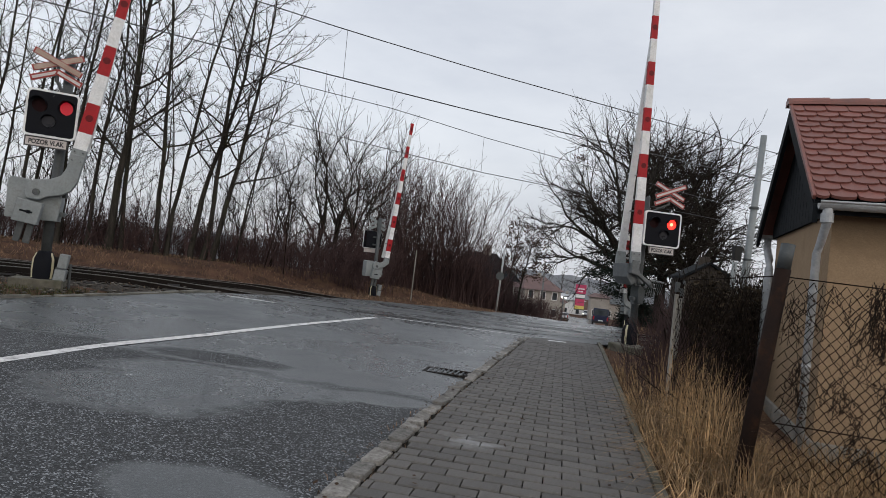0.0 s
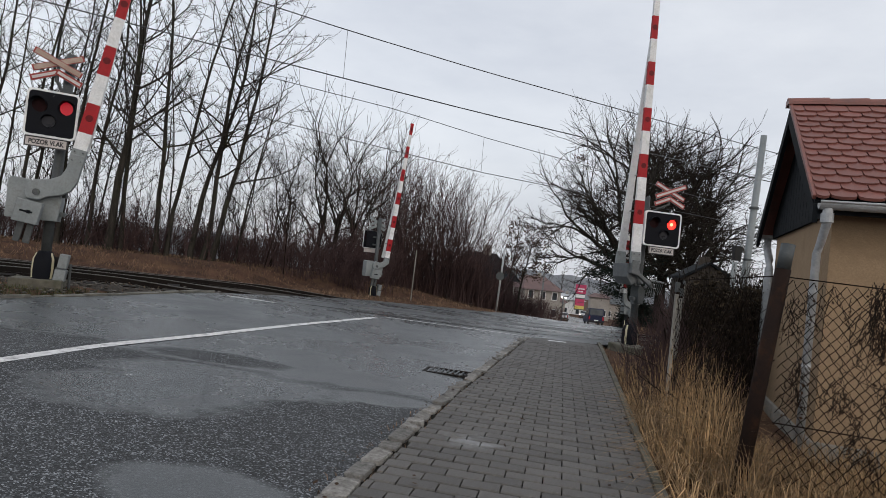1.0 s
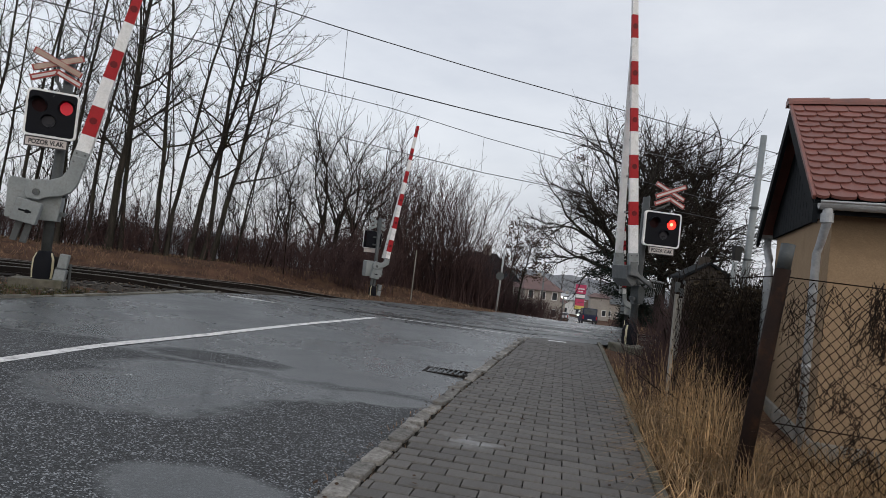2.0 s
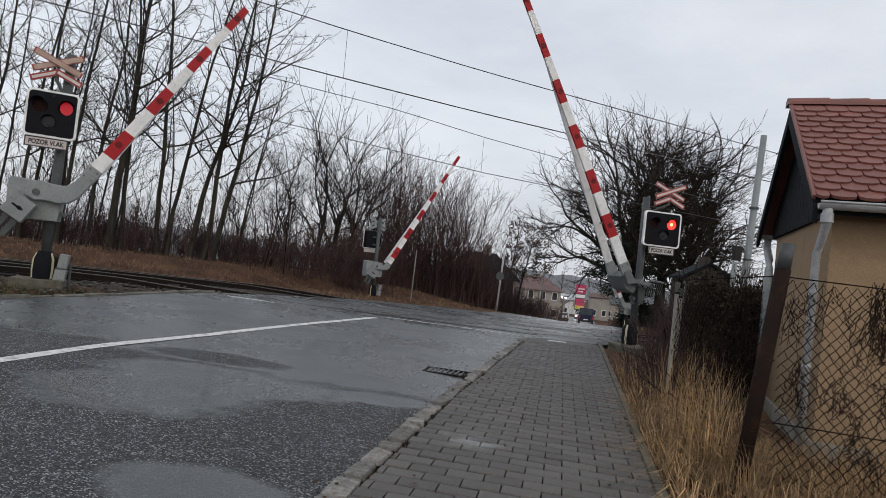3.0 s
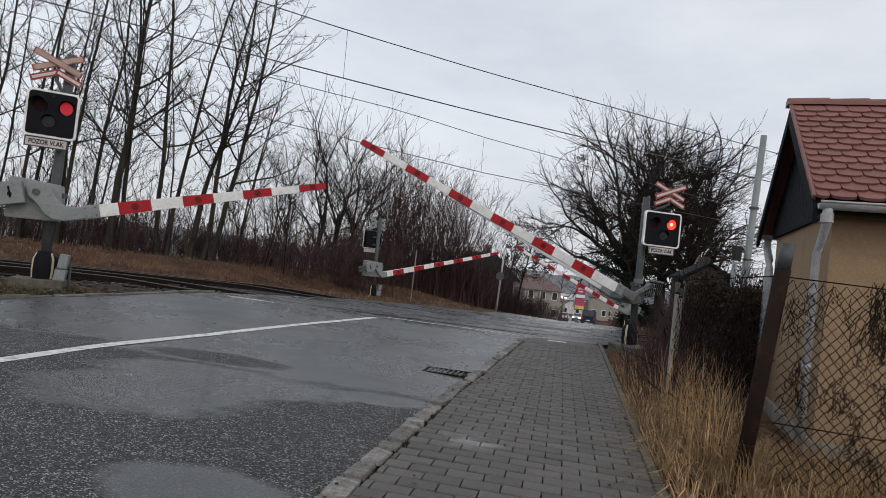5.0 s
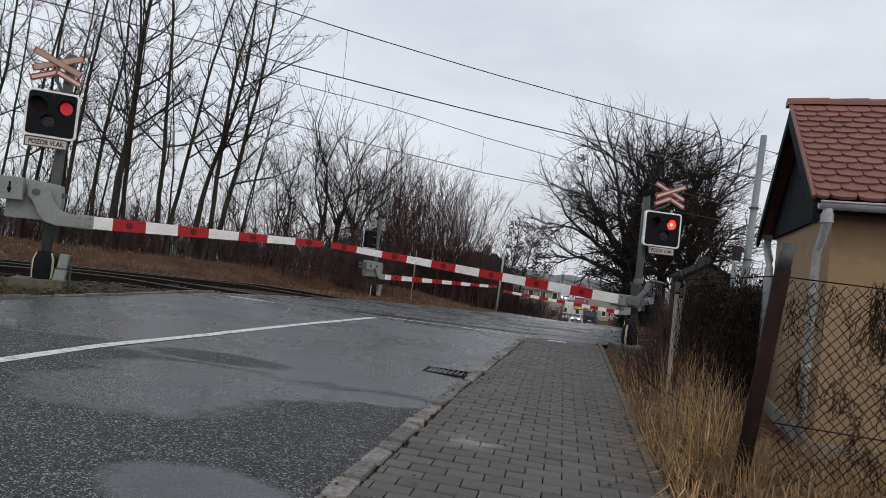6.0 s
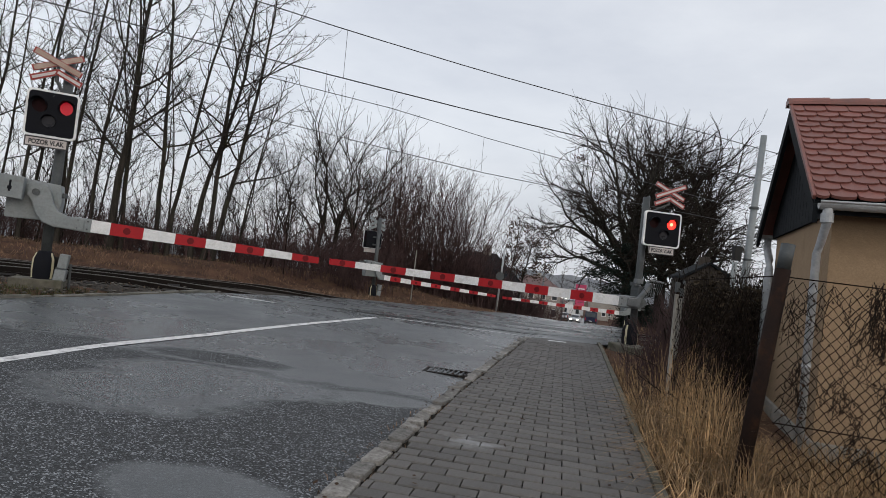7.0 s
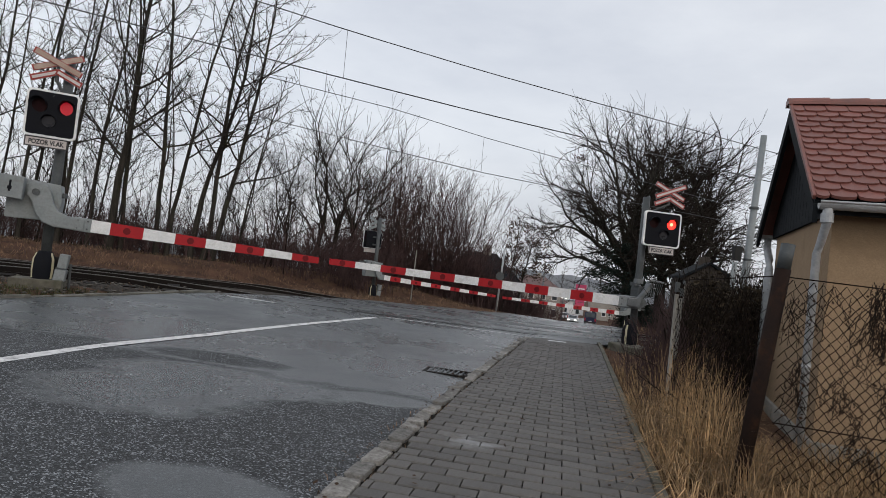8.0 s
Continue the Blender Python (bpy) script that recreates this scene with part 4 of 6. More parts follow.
    for z in (0.7, 1.35):
        part("pipe_clip", Geo().tube([(px - 0.03, py, z), (px - 0.03, py, z + 0.03)], 0.040, 14), ZINC, pipe)
    part("pipe_collar", Geo().tube([(0.13, -0.06, ZE - 0.19), (0.13, -0.06, ZE - 0.11)], 0.050, 14), ZINC, pipe)
    part("downpipe", Geo().tube([(0.18, D + 0.07, ZE - 0.06), (0.18, D + 0.07, ZE - 0.20), (0.16, D - 0.32, ZE - 0.38), (0.16, D - 0.36, ZE - 0.48), (0.16, D - 0.36, 0.02)], 0.05, 12), ZINC, t, "zinc downpipe on the gable wall", smooth=True)


house()


# ---- fence ----
def chain_link(parent, p, q, z0, z1, cell, r):
    """Woven diagonal wires between two places on the ground."""
    p, q = Vector((*p, 0)), Vector((*q, 0))
    ln, d = (q - p).length, (q - p).normalized()
    rise = cell * 1.15
    h = z1 - z0
    g = Geo()
    k = -int(h / rise) - 1
    rng = random.Random(11)
    while k * cell < ln:
        for sgn in (1, -1):
            pts = []
            for i in range(int(h / (rise / 2)) + 1):
                s, z = k * cell + (i * cell / 2 if sgn > 0 else (h / rise) * cell - i * cell / 2), z0 + i * rise / 2
                if 0 <= s <= ln:
                    v = p + d * s
                    w = 0.017 * noise.noise((s * 5, z * 5, 0.3)) + 0.009 * noise.noise((s * 17, z * 17, 4.3))
                    pts.append((v.x + w, v.y + 0.006 * sgn * (1 if i % 2 else -1) + 0.02 * noise.noise((s * 1.3, z * 1.1, 7)), z + w))
            if len(pts) > 1:
                g.tube(pts, [r * rng.uniform(0.8, 1.35) for _ in pts], 4, False)
        k += 1
    return part("chain_link", g, WIRE, parent, "rusty diamond wire netting")


def fence():
    t = empty("fence", pose(0, 0, 0), "rusty chain-link fence with a leaning brown post", "fence")
    part("post", Geo().tube([(2.085, 4.2, -0.15), (2.262, 4.2, 1.46)], 0.05, 10), BROWN, t, "leaning brown painted steel post", smooth=True)
    part("post_top", Geo().tube([(2.262, 4.2, 1.46), (2.281, 4.2, 1.63)], 0.045, 10), POSTGREY, t, "bare grey post top", smooth=True)
    chain_link(t, (2.27, 4.17), (4.6, 3.75), -0.02, 1.42, 0.066, 0.0024)
    chain_link(t, (2.20, 4.3), (2.42, 6.45), 0.05, 1.30, 0.09, 0.0018)
    chain_link(t, (2.42, 6.45), (4.85, 12.6), 0.05, 1.38, 0.10, 0.0018)
    for z in (0.45, 1.41):
        part("tension_wire", Geo().tube([(2.27, 4.17, z), (3.4, 3.97, z - 0.03), (4.6, 3.75, z)], 0.0045, 5), WIRE, t)
        if z > 1:
            part("tension_wire", Geo().tube([(2.25, 4.3, z), (2.42, 6.45, z - 0.06), (4.85, 12.6, z - 0.05)], 0.0045, 5), WIRE, t)
    for x, y, h in ((2.42, 6.45, 1.21), (3.02, 7.9, 1.16), (4.85, 12.6, 1.35)):
        pp = part("post", Geo().box((x, y, h / 2 - 0.1), (0.038, 0.038, h + 0.2)), CONCRETE, t, "weathered concrete fence post", bevel=0.01)
        part("post_cap", Geo().box((x, y, h + 0.07), (0.044, 0.044, 0.10)), POSTGREY, pp, bevel=0.010)
    return t


fence()


def climber(seed, p, q, count, spread, zmax, leaves):
    """Dead climbing stems tangled in the netting."""
    rng = random.Random(seed)
    g, lf = Geo(), Geo()
    p, q = Vector((*p, 0)), Vector((*q, 0))
    for i in range(count):
        s = rng.gauss(0.5, spread)
        v = p.lerp(q, min(max(s, 0.0), 1.0)) + Vector((0, -0.02, 0.0))
        d = Vector((rng.uniform(-0.3, 0.3), 0, 1))
        pts, rad = [], []
        steps_n = rng.randint(7, 16)
        for k in range(steps_n):
            pts.append(v.copy())
            rad.append(0.008 * (1 - k / (steps_n + 2)) * rng.uniform(0.6, 1.2))
            d = (d + Vector((rng.uniform(-0.9, 0.9), rng.uniform(-0.15, 0.15), rng.uniform(-0.25, 0.6)))).normalized()
            v = v + d * rng.uniform(0.06, 0.14)
            v.z = min(v.z, zmax)
            if k > 2 and rng.random() < leaves:
                for _ in range(2):
                    o = v + Vector((rng.uniform(-0.06, 0.06), rng.uniform(-0.04, 0.03), rng.uniform(-0.08, 0.02)))
                    e = Vector((rng.uniform(-1, 1), rng.uniform(-1, 1), rng.uniform(-1, 1))).normalized() * rng.uniform(0.012, 0.028)
                    u = e.cross(Vector((rng.uniform(-1, 1), rng.uniform(-1, 1), rng.uniform(-1, 1)))).normalized() * e.length * 0.7
                    lf.add([o - e, o + u, o + e, o - u * 0.6], [(0, 1, 2, 3)])
        g.tube(pts, rad, 4, False)
    c = tagged(solid("climbing_plant", g, TWIG, "dead brown climber stems tangled in the fence netting", "climbing plant"), kind="stuff")
    part("dead_leaves", lf, DEADLEAF, c, "shrivelled dark leaves")


climber(3, (2.3, 4.15), (4.4, 3.77), 9, 0.3, 1.4, 0.3)


def hanging_climber(seed, along, z0, z1, count, wide, leaves):
    """A withered bunch that hangs in the front netting between two heights."""
    rng = random.Random(seed)
    g, lf = Geo(), Geo()
    d = Vector((2.33, -0.42, 0)).normalized()
    o = Vector((2.27, 4.145, 0)) + d * along
    for i in range(count):
        v = o + d * rng.gauss(0, wide) + Vector((0, rng.uniform(-0.03, 0.01), z1 - (z1 - z0) * 0.6 * rng.random() ** 1.5))
        sway = rng.gauss(0, 0.25)
        ln = (v.z - z0) * rng.uniform(0.35, 1.0)
        pts, rad = [], []
        for k in range(9):
            pts.append(v.copy())
            rad.append(rng.uniform(0.0014, 0.0034))
            v = v + d * (sway * ln / 9 + rng.gauss(0, 0.012)) + Vector((0, rng.gauss(0, 0.005), -ln / 9))
            if rng.random() < leaves:
                c = v + Vector((rng.gauss(0, 0.012), rng.gauss(0, 0.008), rng.gauss(0, 0.012)))
                e = Vector((rng.gauss(0, 0.6), rng.gauss(0, 0.6), rng.gauss(0, 1))).normalized() * rng.uniform(0.006, 0.016)
                u = e.cross(Vector((rng.gauss(0, 1), rng.gauss(0, 1), rng.gauss(0, 1)))).normalized() * e.length * 0.6
                n = e.cross(u).normalized() * e.length * 0.4
                lf.add([c - e, c + u + n, c + e, c - u + n], [(0, 1, 2), (0, 2, 3)])
        g.tube(pts, rad, 4, False)
    c = tagged(solid("climbing_plant", g, TWIG, "withered bunch of climber hanging in the netting", "climbing plant"), kind="stuff")
    part("dead_leaves", lf, DEADLEAF, c, "curled dark red-brown leaves")


for i, (s, z0, z1, n, wide, leaves) in enumerate(((0.56, 0.86, 1.44, 46, 0.028, 0.9), (0.36, 0.50, 0.80, 14, 0.025, 0.7), (0.12, 0.48, 0.92, 18, 0.018, 0.7), (0.10, 0.95, 1.36, 7, 0.03, 0.4), (0.48, 0.20, 0.58, 12, 0.03, 0.7),
                                                  (0.02, 0.90, 1.40, 9, 0.022, 0.15), (0.66, 0.45, 0.85, 14, 0.035, 0.6), (0.30, 0.9, 1.4, 6, 0.06, 0.5), (0.45, 0.7, 1.1, 7, 0.06, 0.4), (0.60, 0.05, 0.4, 12, 0.06, 0.5))):
    hanging_climber(60 + i, s, z0, z1, n, wide, leaves)
climber(4, (2.35, 5.2), (2.75, 7.3), 20, 0.4, 1.0, 0.1)


# ---- trees ----
def limb(rng, p, d, ln, r0, r1, n, wild, up):
    pts, rad = [p.copy()], [r0]
    v, d = p.copy(), d.normalized()
    for i in range(n):
        d = (d + Vector((rng.gauss(0, wild), rng.gauss(0, wild), rng.gauss(0, wild) + up))).normalized()
        v = v + d * (ln / n)
        pts.append(v.copy())
        rad.append(r0 + (r1 - r0) * (i + 1) / n)
    return pts, rad


def on_line(pts, t):
    k = min(int(t * (len(pts) - 1)), len(pts) - 2)
    u = t * (len(pts) - 1) - k
    return pts[k].lerp(pts[k + 1], u), (pts[k + 1] - pts[k]).normalized()


def side_way(rng, d, angle):
    a = Vector((rng.gauss(0, 1), rng.gauss(0, 1), rng.gauss(0, 1)))
    s = d.cross(a).normalized()
    return d * math.cos(angle) + s * math.sin(angle)


def twig_side(rng, d, angle, k):
    """A way that leaves d by an angle, on alternating sides."""
    a = Vector((rng.gauss(0, 0.45), rng.gauss(0, 0.45), 1.0))
    s = d.cross(a)
    s = s.normalized() if s.length > 1e-3 else Vector((1, 0, 0))
    s = Matrix.Rotation(rng.gauss(0, 0.75) + (math.pi if k % 2 else 0.0), 3, d) @ s
    return d * math.cos(angle) + s * math.sin(angle)


def grow(seed, h, r, lean, n1=20, n2=8, n3=3, low=0.2, spread=0.34, ang=38, up=0.10, wild=0.06, twig=0.006, thick=0.06):
    """Skeleton of a tall bare tree at the origin: a through-going trunk, rising limbs, side branches and spurs."""
    rng = random.Random(seed)
    trunk, limbs, twigs = Geo(), Geo(), Geo()
    tp, tr = limb(rng, Vector((0, 0, -0.1)), Vector((lean[0], lean[1], 1)), h, r, 0.014, 16, wild * 0.5, 0.012)
    tr = [q * (1.35 if i == 0 else 1.0) for i, q in enumerate(tr)]
    trunk.tube(tp, tr, 8, False)
    turn = rng.uniform(0, 6.28)
    for i in range(n1):
        t = low + (0.98 - low) * ((i + rng.random()) / n1)
        p, d = on_line(tp, t)
        turn += 2.4 + rng.gauss(0, 0.4)
        a = radians((ang + rng.uniform(-10, 12)) * (1.15 - 0.35 * t))
        side = Vector((math.cos(turn), math.sin(turn), 0))
        ln = spread * h * (1.1 - 0.8 * t) * rng.uniform(0.55, 1.2)
        r0 = max(min(tr[min(int(t * 16), 16)] * 0.5, thick), twig * 1.8)
        lp, lr = limb(rng, p, d * math.cos(a) + side * math.sin(a), ln, r0, twig * 0.9, 9, wild * 1.1, up)
        limbs.tube(lp, lr, 5, False)
        m = max(3, int(n2 * ln / (spread * h) + 0.5))
        for j in range(m):
            t2 = 0.12 + 0.86 * (j + rng.random()) / m
            p2, d2 = on_line(lp, t2)
            l2 = ln * rng.uniform(0.25, 0.52) * (1.1 - 0.75 * t2) + 0.18
            sp, sr = limb(rng, p2, twig_side(rng, d2, radians(rng.uniform(32, 58)), j), l2, max(twig * 1.25, lr[min(int(t2 * 9), 9)] * 0.6), twig * 0.75, 5, wild * 1.5, up * 0.8)
            twigs.tube(sp, sr, 3, False)
            for q in range(max(2, int(n3 * l2 / 0.7))):
                p3, d3 = on_line(sp, rng.uniform(0.15, 0.97))
                qp, qr = limb(rng, p3, twig_side(rng, d3, radians(rng.uniform(32, 65)), q), rng.uniform(0.12, 0.42), twig * 0.85, twig * 0.6, 2, wild * 1.5, up * 0.7)
                twigs.tube(qp, qr, 3, False)
    return trunk, limbs, twigs


def grow_round(seed, h, r, lean, reach, split=0.24, mains=9, flat=70, steep=10, depth=4, twig=0.008, wild=0.12, up=0.03):
    """Skeleton of a broad bare tree: a short trunk that breaks into crooked limbs, forking again and again out to a domed crown."""
    rng = random.Random(seed)
    trunk, limbs, twigs = Geo(), Geo(), Geo()
    tp, tr = limb(rng, Vector((0, 0, -0.1)), Vector((lean, 0, 1)), h * (split + 0.22), r, r * 0.55, 8, 0.05, 0.01)
    tr[0] *= 1.4
    trunk.tube(tp, tr, 10, False)

    def fork(p, d, ln, r0, k):
        r1 = max(r0 * 0.62, twig * 0.6)
        n = 6 if k > 2 else 4 if k > 0 else 3
        lp, lr = limb(rng, p, d, ln * rng.uniform(0.8, 1.15), r0, r1, n, wild * (0.62 if k > 3 else 1.0), up + (0.02 if k < 2 else 0.0))
        (limbs if k > 1 else twigs).tube(lp, lr, 5 if k > 1 else 3, False)
        if k == 0:
            return
        for q in range(3 if rng.random() < 0.35 else 2):
            e = lp[-1] - lp[-2]
            fork(lp[-1], twig_side(rng, e.normalized(), radians(rng.uniform(14, 36)), q), ln * rng.uniform(0.62, 0.82), r1 * rng.uniform(0.75, 0.95), k - 1)
        for q in range(2 if k > 2 else 3):
            p2, d2 = on_line(lp, rng.uniform(0.2, 0.95))
            fork(p2, twig_side(rng, d2, radians(rng.uniform(35, 62)), q), ln * (rng.uniform(0.42, 0.66) if k > 1 else rng.uniform(0.30, 0.55)), max(r0 * 0.42, twig * 0.8), k - 1)
    reach_k = sum(0.72 ** i for i in range(depth + 1)) * (0.66 if depth > 3 else 0.74)
    turn = rng.uniform(0, 6.28)
    for i in range(mains):
        u = (i + 0.5) / mains
        turn += 2.4 + rng.gauss(0, 0.25)
        tilt = radians(steep + (flat - steep) * (1 - u) ** 0.8 + rng.uniform(-6, 6))
        p, _ = on_line(tp, (split + 0.20 * u) / (split + 0.22))
        top = h - p.z
        far = 1.0 / math.sqrt((math.sin(tilt) / reach) ** 2 + (math.cos(tilt) / top) ** 2)
        d = Vector((math.sin(tilt) * math.cos(turn) + lean * 0.5, math.sin(tilt) * math.sin(turn), math.cos(tilt)))
        fork(p, d, far / reach_k, r * rng.uniform(0.36, 0.52), depth)
    return trunk, limbs, twigs


def plant_tree(name, x, y, label, group, shape, bark=None, twig_mat=None):
    t = empty(name, pose(x, y, ground_z(x, y) - 0.09), label, "tree", group)
    part("trunk", shape[0], bark or BARK, t, smooth=True)
    part("branchwork", shape[1], bark or BARK, t, smooth=True)
    part("crown", shape[2], twig_mat or TWIG, t, "bare winter twigs")
    return t


def tree(name, x, y, seed, label, group="bare trees along the railway", **kw):
    return plant_tree(name, x, y, label, group, grow(seed, **kw))


def round_tree(name, x, y, seed, label, group="bare trees along the railway", **kw):
    return plant_tree(name, x, y, label, group, grow_round(seed, **kw))


LEFT_TREES = [  # x, y, height, radius, lean sideways
    (-16.6, 22.2, 12.5, 0.10, 0.02), (-15.3, 22.8, 12.0, 0.09, 0.05), (-14.1, 23.1, 13.0, 0.11, 0.02), (-13.2, 23.5, 12.5, 0.10, 0.03), (-12.45, 23.6, 14.5, 0.19, 0.00), (-12.15, 23.9, 12.5, 0.12, 0.03),
    (-10.9, 24.2, 13.0, 0.13, -0.01), (-10.6, 24.4, 14.0, 0.11, 0.03), (-9.8, 24.6, 13.5, 0.14, 0.05), (-9.35, 24.8, 13.0, 0.14, 0.13), (-9.1, 25.0, 12.5, 0.15, 0.17), (-8.4, 25.8, 8.0, 0.06, 0.12),
    (-17.8, 23.0, 11.0, 0.08, 0.04), (-16.0, 25.0, 10.0, 0.06, 0.0), (-14.6, 25.6, 9.0, 0.05, 0.06), (-13.6, 26.2, 8.5, 0.05, 0.03), (-11.6, 26.5, 9.0, 0.055, 0.05), (-8.9, 27.5, 7.5, 0.05, 0.10), (-7.7, 28.0, 6.0, 0.045, 0.08),
    (-17.2, 24.2, 12.0, 0.07, 0.03), (-18.6, 23.4, 12.0, 0.10, 0.0), (-15.9, 23.9, 13.0, 0.10, 0.03), (-14.8, 24.6, 12.0, 0.08, -0.02), (-16.3, 26.5, 10.0, 0.07, 0.05), (-15.0, 27.2, 9.0, 0.06, 0.0), (-12.9, 25.2, 10.5, 0.06, 0.05),
]
for i, (x, y, hgt, rad, ln) in enumerate(LEFT_TREES):
    thick = rad > 0.115
    tree("bare_tree", x, y, 100 + i, "tall bare tree with a dark mossy trunk on the railway bank" if thick else "slender bare tree on the railway bank",
         h=hgt, r=rad * 0.78, lean=(ln, 0.0), n1=18 if thick else 13, n2=10, n3=4, low=0.24, spread=0.28 if not thick else 0.40, ang=56, up=0.085, wild=0.085, twig=0.0076)
for i, (x, y, hgt, rad, ln, rc) in enumerate(((-6.6, 33.0, 8.6, 0.15, 0.0, 2.6), (-6.0, 33.8, 9.4, 0.17, 0.10, 2.4), (-5.2, 34.2, 9.4, 0.15, 0.16, 2.4), (-8.0, 32.5, 7.0, 0.10, -0.1, 2.2), (-4.0, 35.0, 8.2, 0.12, 0.1, 2.2), (-2.6, 35.5, 8.0, 0.10, 0.05, 2.0))):
    round_tree("bare_tree", x, y, 200 + i, "spreading bare tree behind the red-brown thicket", h=hgt, r=rad, lean=ln, reach=rc, split=0.16, mains=5, flat=46, steep=5, depth=3, twig=0.0095, wild=0.11, up=0.05)
for i, (x, y, hgt, rad, ln, rc) in enumerate(((10.3, 34.0, 9.9, 0.34, -0.10, 4.5), (12.2, 35.0, 10.7, 0.33, -0.03, 3.7), (13.3, 34.5, 9.8, 0.27, 0.13, 3.3))):
    round_tree("broad_tree", x, y, 310 + i, "broad bare deciduous tree with dense dark crooked twigs", "broad trees beyond the tracks", h=hgt, r=rad, lean=ln, reach=rc, split=0.27, mains=14, flat=71, steep=5, depth=4, twig=0.0100, wild=0.15, up=0.016)


def thicket_mesh(seed, stems, h, wide, material, twig):
    rng = random.Random(seed)
    g = Geo()
    for i in range(stems):
        p = Vector((rng.gauss(0, wide * 0.4), rng.gauss(0, wide * 0.4), -0.15))
        d = Vector((p.x * 0.22 / wide + rng.gauss(0, 0.13), p.y * 0.22 / wide + rng.gauss(0, 0.13), 1))
        ln = h * rng.uniform(0.55, 1.05)
        sp, sr = limb(rng, p, d, ln, twig * 2.2, twig * 0.7, 6, 0.07, 0.02)
        g.tube(sp, sr, 4, False)
        for j in range(7):
            p2, d2 = on_line(sp, rng.uniform(0.2, 1.0))
            qp, qr = limb(rng, p2, side_way(rng, d2, radians(rng.uniform(18, 45))), h * rng.uniform(0.08, 0.28), twig, twig * 0.5, 3, 0.09, 0.08)
            g.tube(qp, qr, 3, False)
            for _ in range(3):
                p3, d3 = on_line(qp, rng.uniform(0.2, 1))
                q3, r3 = limb(rng, p3, side_way(rng, d3, radians(rng.uniform(20, 50))), h * rng.uniform(0.04, 0.12), twig * 0.7, twig * 0.5, 2, 0.1, 0.08)
                g.tube(q3, r3, 3, False)
    return mesh_of("thicket", g, material)


LOW = [thicket_mesh(400 + i, 30, 2.3, 1.7, REDTWIG, 0.0065) for i in range(3)]
MID = [thicket_mesh(410 + i, 15, 5.2, 2.3, TWIG, 0.0075) for i in range(2)]
TALL = [thicket_mesh(420 + i, 22, 7.2, 1.7, REDTWIG, 0.0100) for i in range(3)]


def thickets():
    rng = random.Random(9)

    def put(me, x, y, s, sz, label):
        ob = tagged(new("thicket", me), label, "thicket", "thickets along the railway", "stuff")
        ob.matrix_basis = pose(x, y, ground_z(x, y) - 0.09, 0, 0, rng.uniform(0, 360)) @ Matrix.Diagonal((s, s, sz, 1))
    for i in range(58):
        x = -24 + i * 0.37 + rng.uniform(-0.4, 0.4)
        n = rng.uniform(27.0, 32)
        y = (n + RAIL_DIR[1] * x) / RAIL_DIR[0]
        put(LOW[i % 3], x, y, rng.uniform(0.9, 1.3), rng.uniform(0.45, 1.05) * (0.95 if x < -9 else 1.1), "low red-brown thicket of bare stems")
    for i in range(17):
        x = -23 + i * 1.0 + rng.uniform(-0.5, 0.5)
        y = (rng.uniform(28, 33) + RAIL_DIR[1] * x) / RAIL_DIR[0]
        put(MID[i % 2], x, y, rng.uniform(0.9, 1.3), rng.uniform(0.6, 1.1), "sparse dark scrub of bare stems between the trunks")
    for i in range(26):
        x = rng.uniform(-5.5, 1.8)
        y = 35.0 + 0.35 * x + rng.uniform(0, 5)
        put(LOW[i % 3], x, y, rng.uniform(1.0, 1.5), rng.uniform(1.0, 1.6), "dense dark thicket of bare stems")
    for i in range(15):
        x = 2.4 + i * 0.31 + rng.uniform(-0.2, 0.2)
        put(LOW[i % 3], x, 41.5 + rng.uniform(0, 3.5) + 0.3 * (x - 2.4), rng.uniform(0.85, 1.1), rng.uniform(0.85, 1.1) * (1.35 - 0.16 * (x - 2.4)), "dense dark thicket of bare stems")
    for i in range(5):
        x = 13.2 + i * 1.1
        put(LOW[i % 3], x, 84 + i * 2.2, rng.uniform(0.9, 1.1), rng.uniform(0.9, 1.2), "low dark bush before the far house")
    for i in range(15):
        x = -3.6 + i * 0.42 + rng.uniform(-0.3, 0.3)
        y = 33.6 + 0.4 * x + rng.uniform(0, 4)
        put(TALL[i % 3], x, y, rng.uniform(0.8, 1.1), rng.uniform(0.86, 1.05) * (1.0 - 0.50 * smoothstep(0.6, 3.2, x)), "tall thicket of upright reddish stems")


thickets()


def leafy(name, x, y, z0, seed, clumps, size, label, category, material, leaf, n, parent_stem=True, shape=None):
    """Many small leaves gathered in clumps round some stems."""
    rng = random.Random(seed)
    t = empty(name, pose(x, y, z0), label, category)
    g, st = Geo(), Geo()
    for c in clumps:
        c = Vector(c)
        if parent_stem:
            st.tube([Vector((0, 0, max(0.0, c.z * 0.45))), Vector((c.x * 0.5, c.y * 0.5, c.z * 0.85)), c], [0.05, 0.03, 0.012], 5, False)
        for _ in range(n):
            o = c + Vector((rng.gauss(0, size[0]), rng.gauss(0, size[1]), rng.gauss(0, size[2])))
            e = Vector((rng.gauss(0, 1), rng.gauss(0, 1), rng.gauss(0, 0.5))).normalized() * leaf * rng.uniform(0.6, 1.3)
            u = e.cross(Vector((rng.gauss(0, 1), rng.gauss(0, 1), rng.gauss(0, 1)))).normalized() * e.length * 0.45
            g.add([o - e, o + u, o + e, o - u], [(0, 1, 2, 3)])
    if st.f:
        part("stem", st, BARK, t)
    part("foliage", g, material, t)
    return t


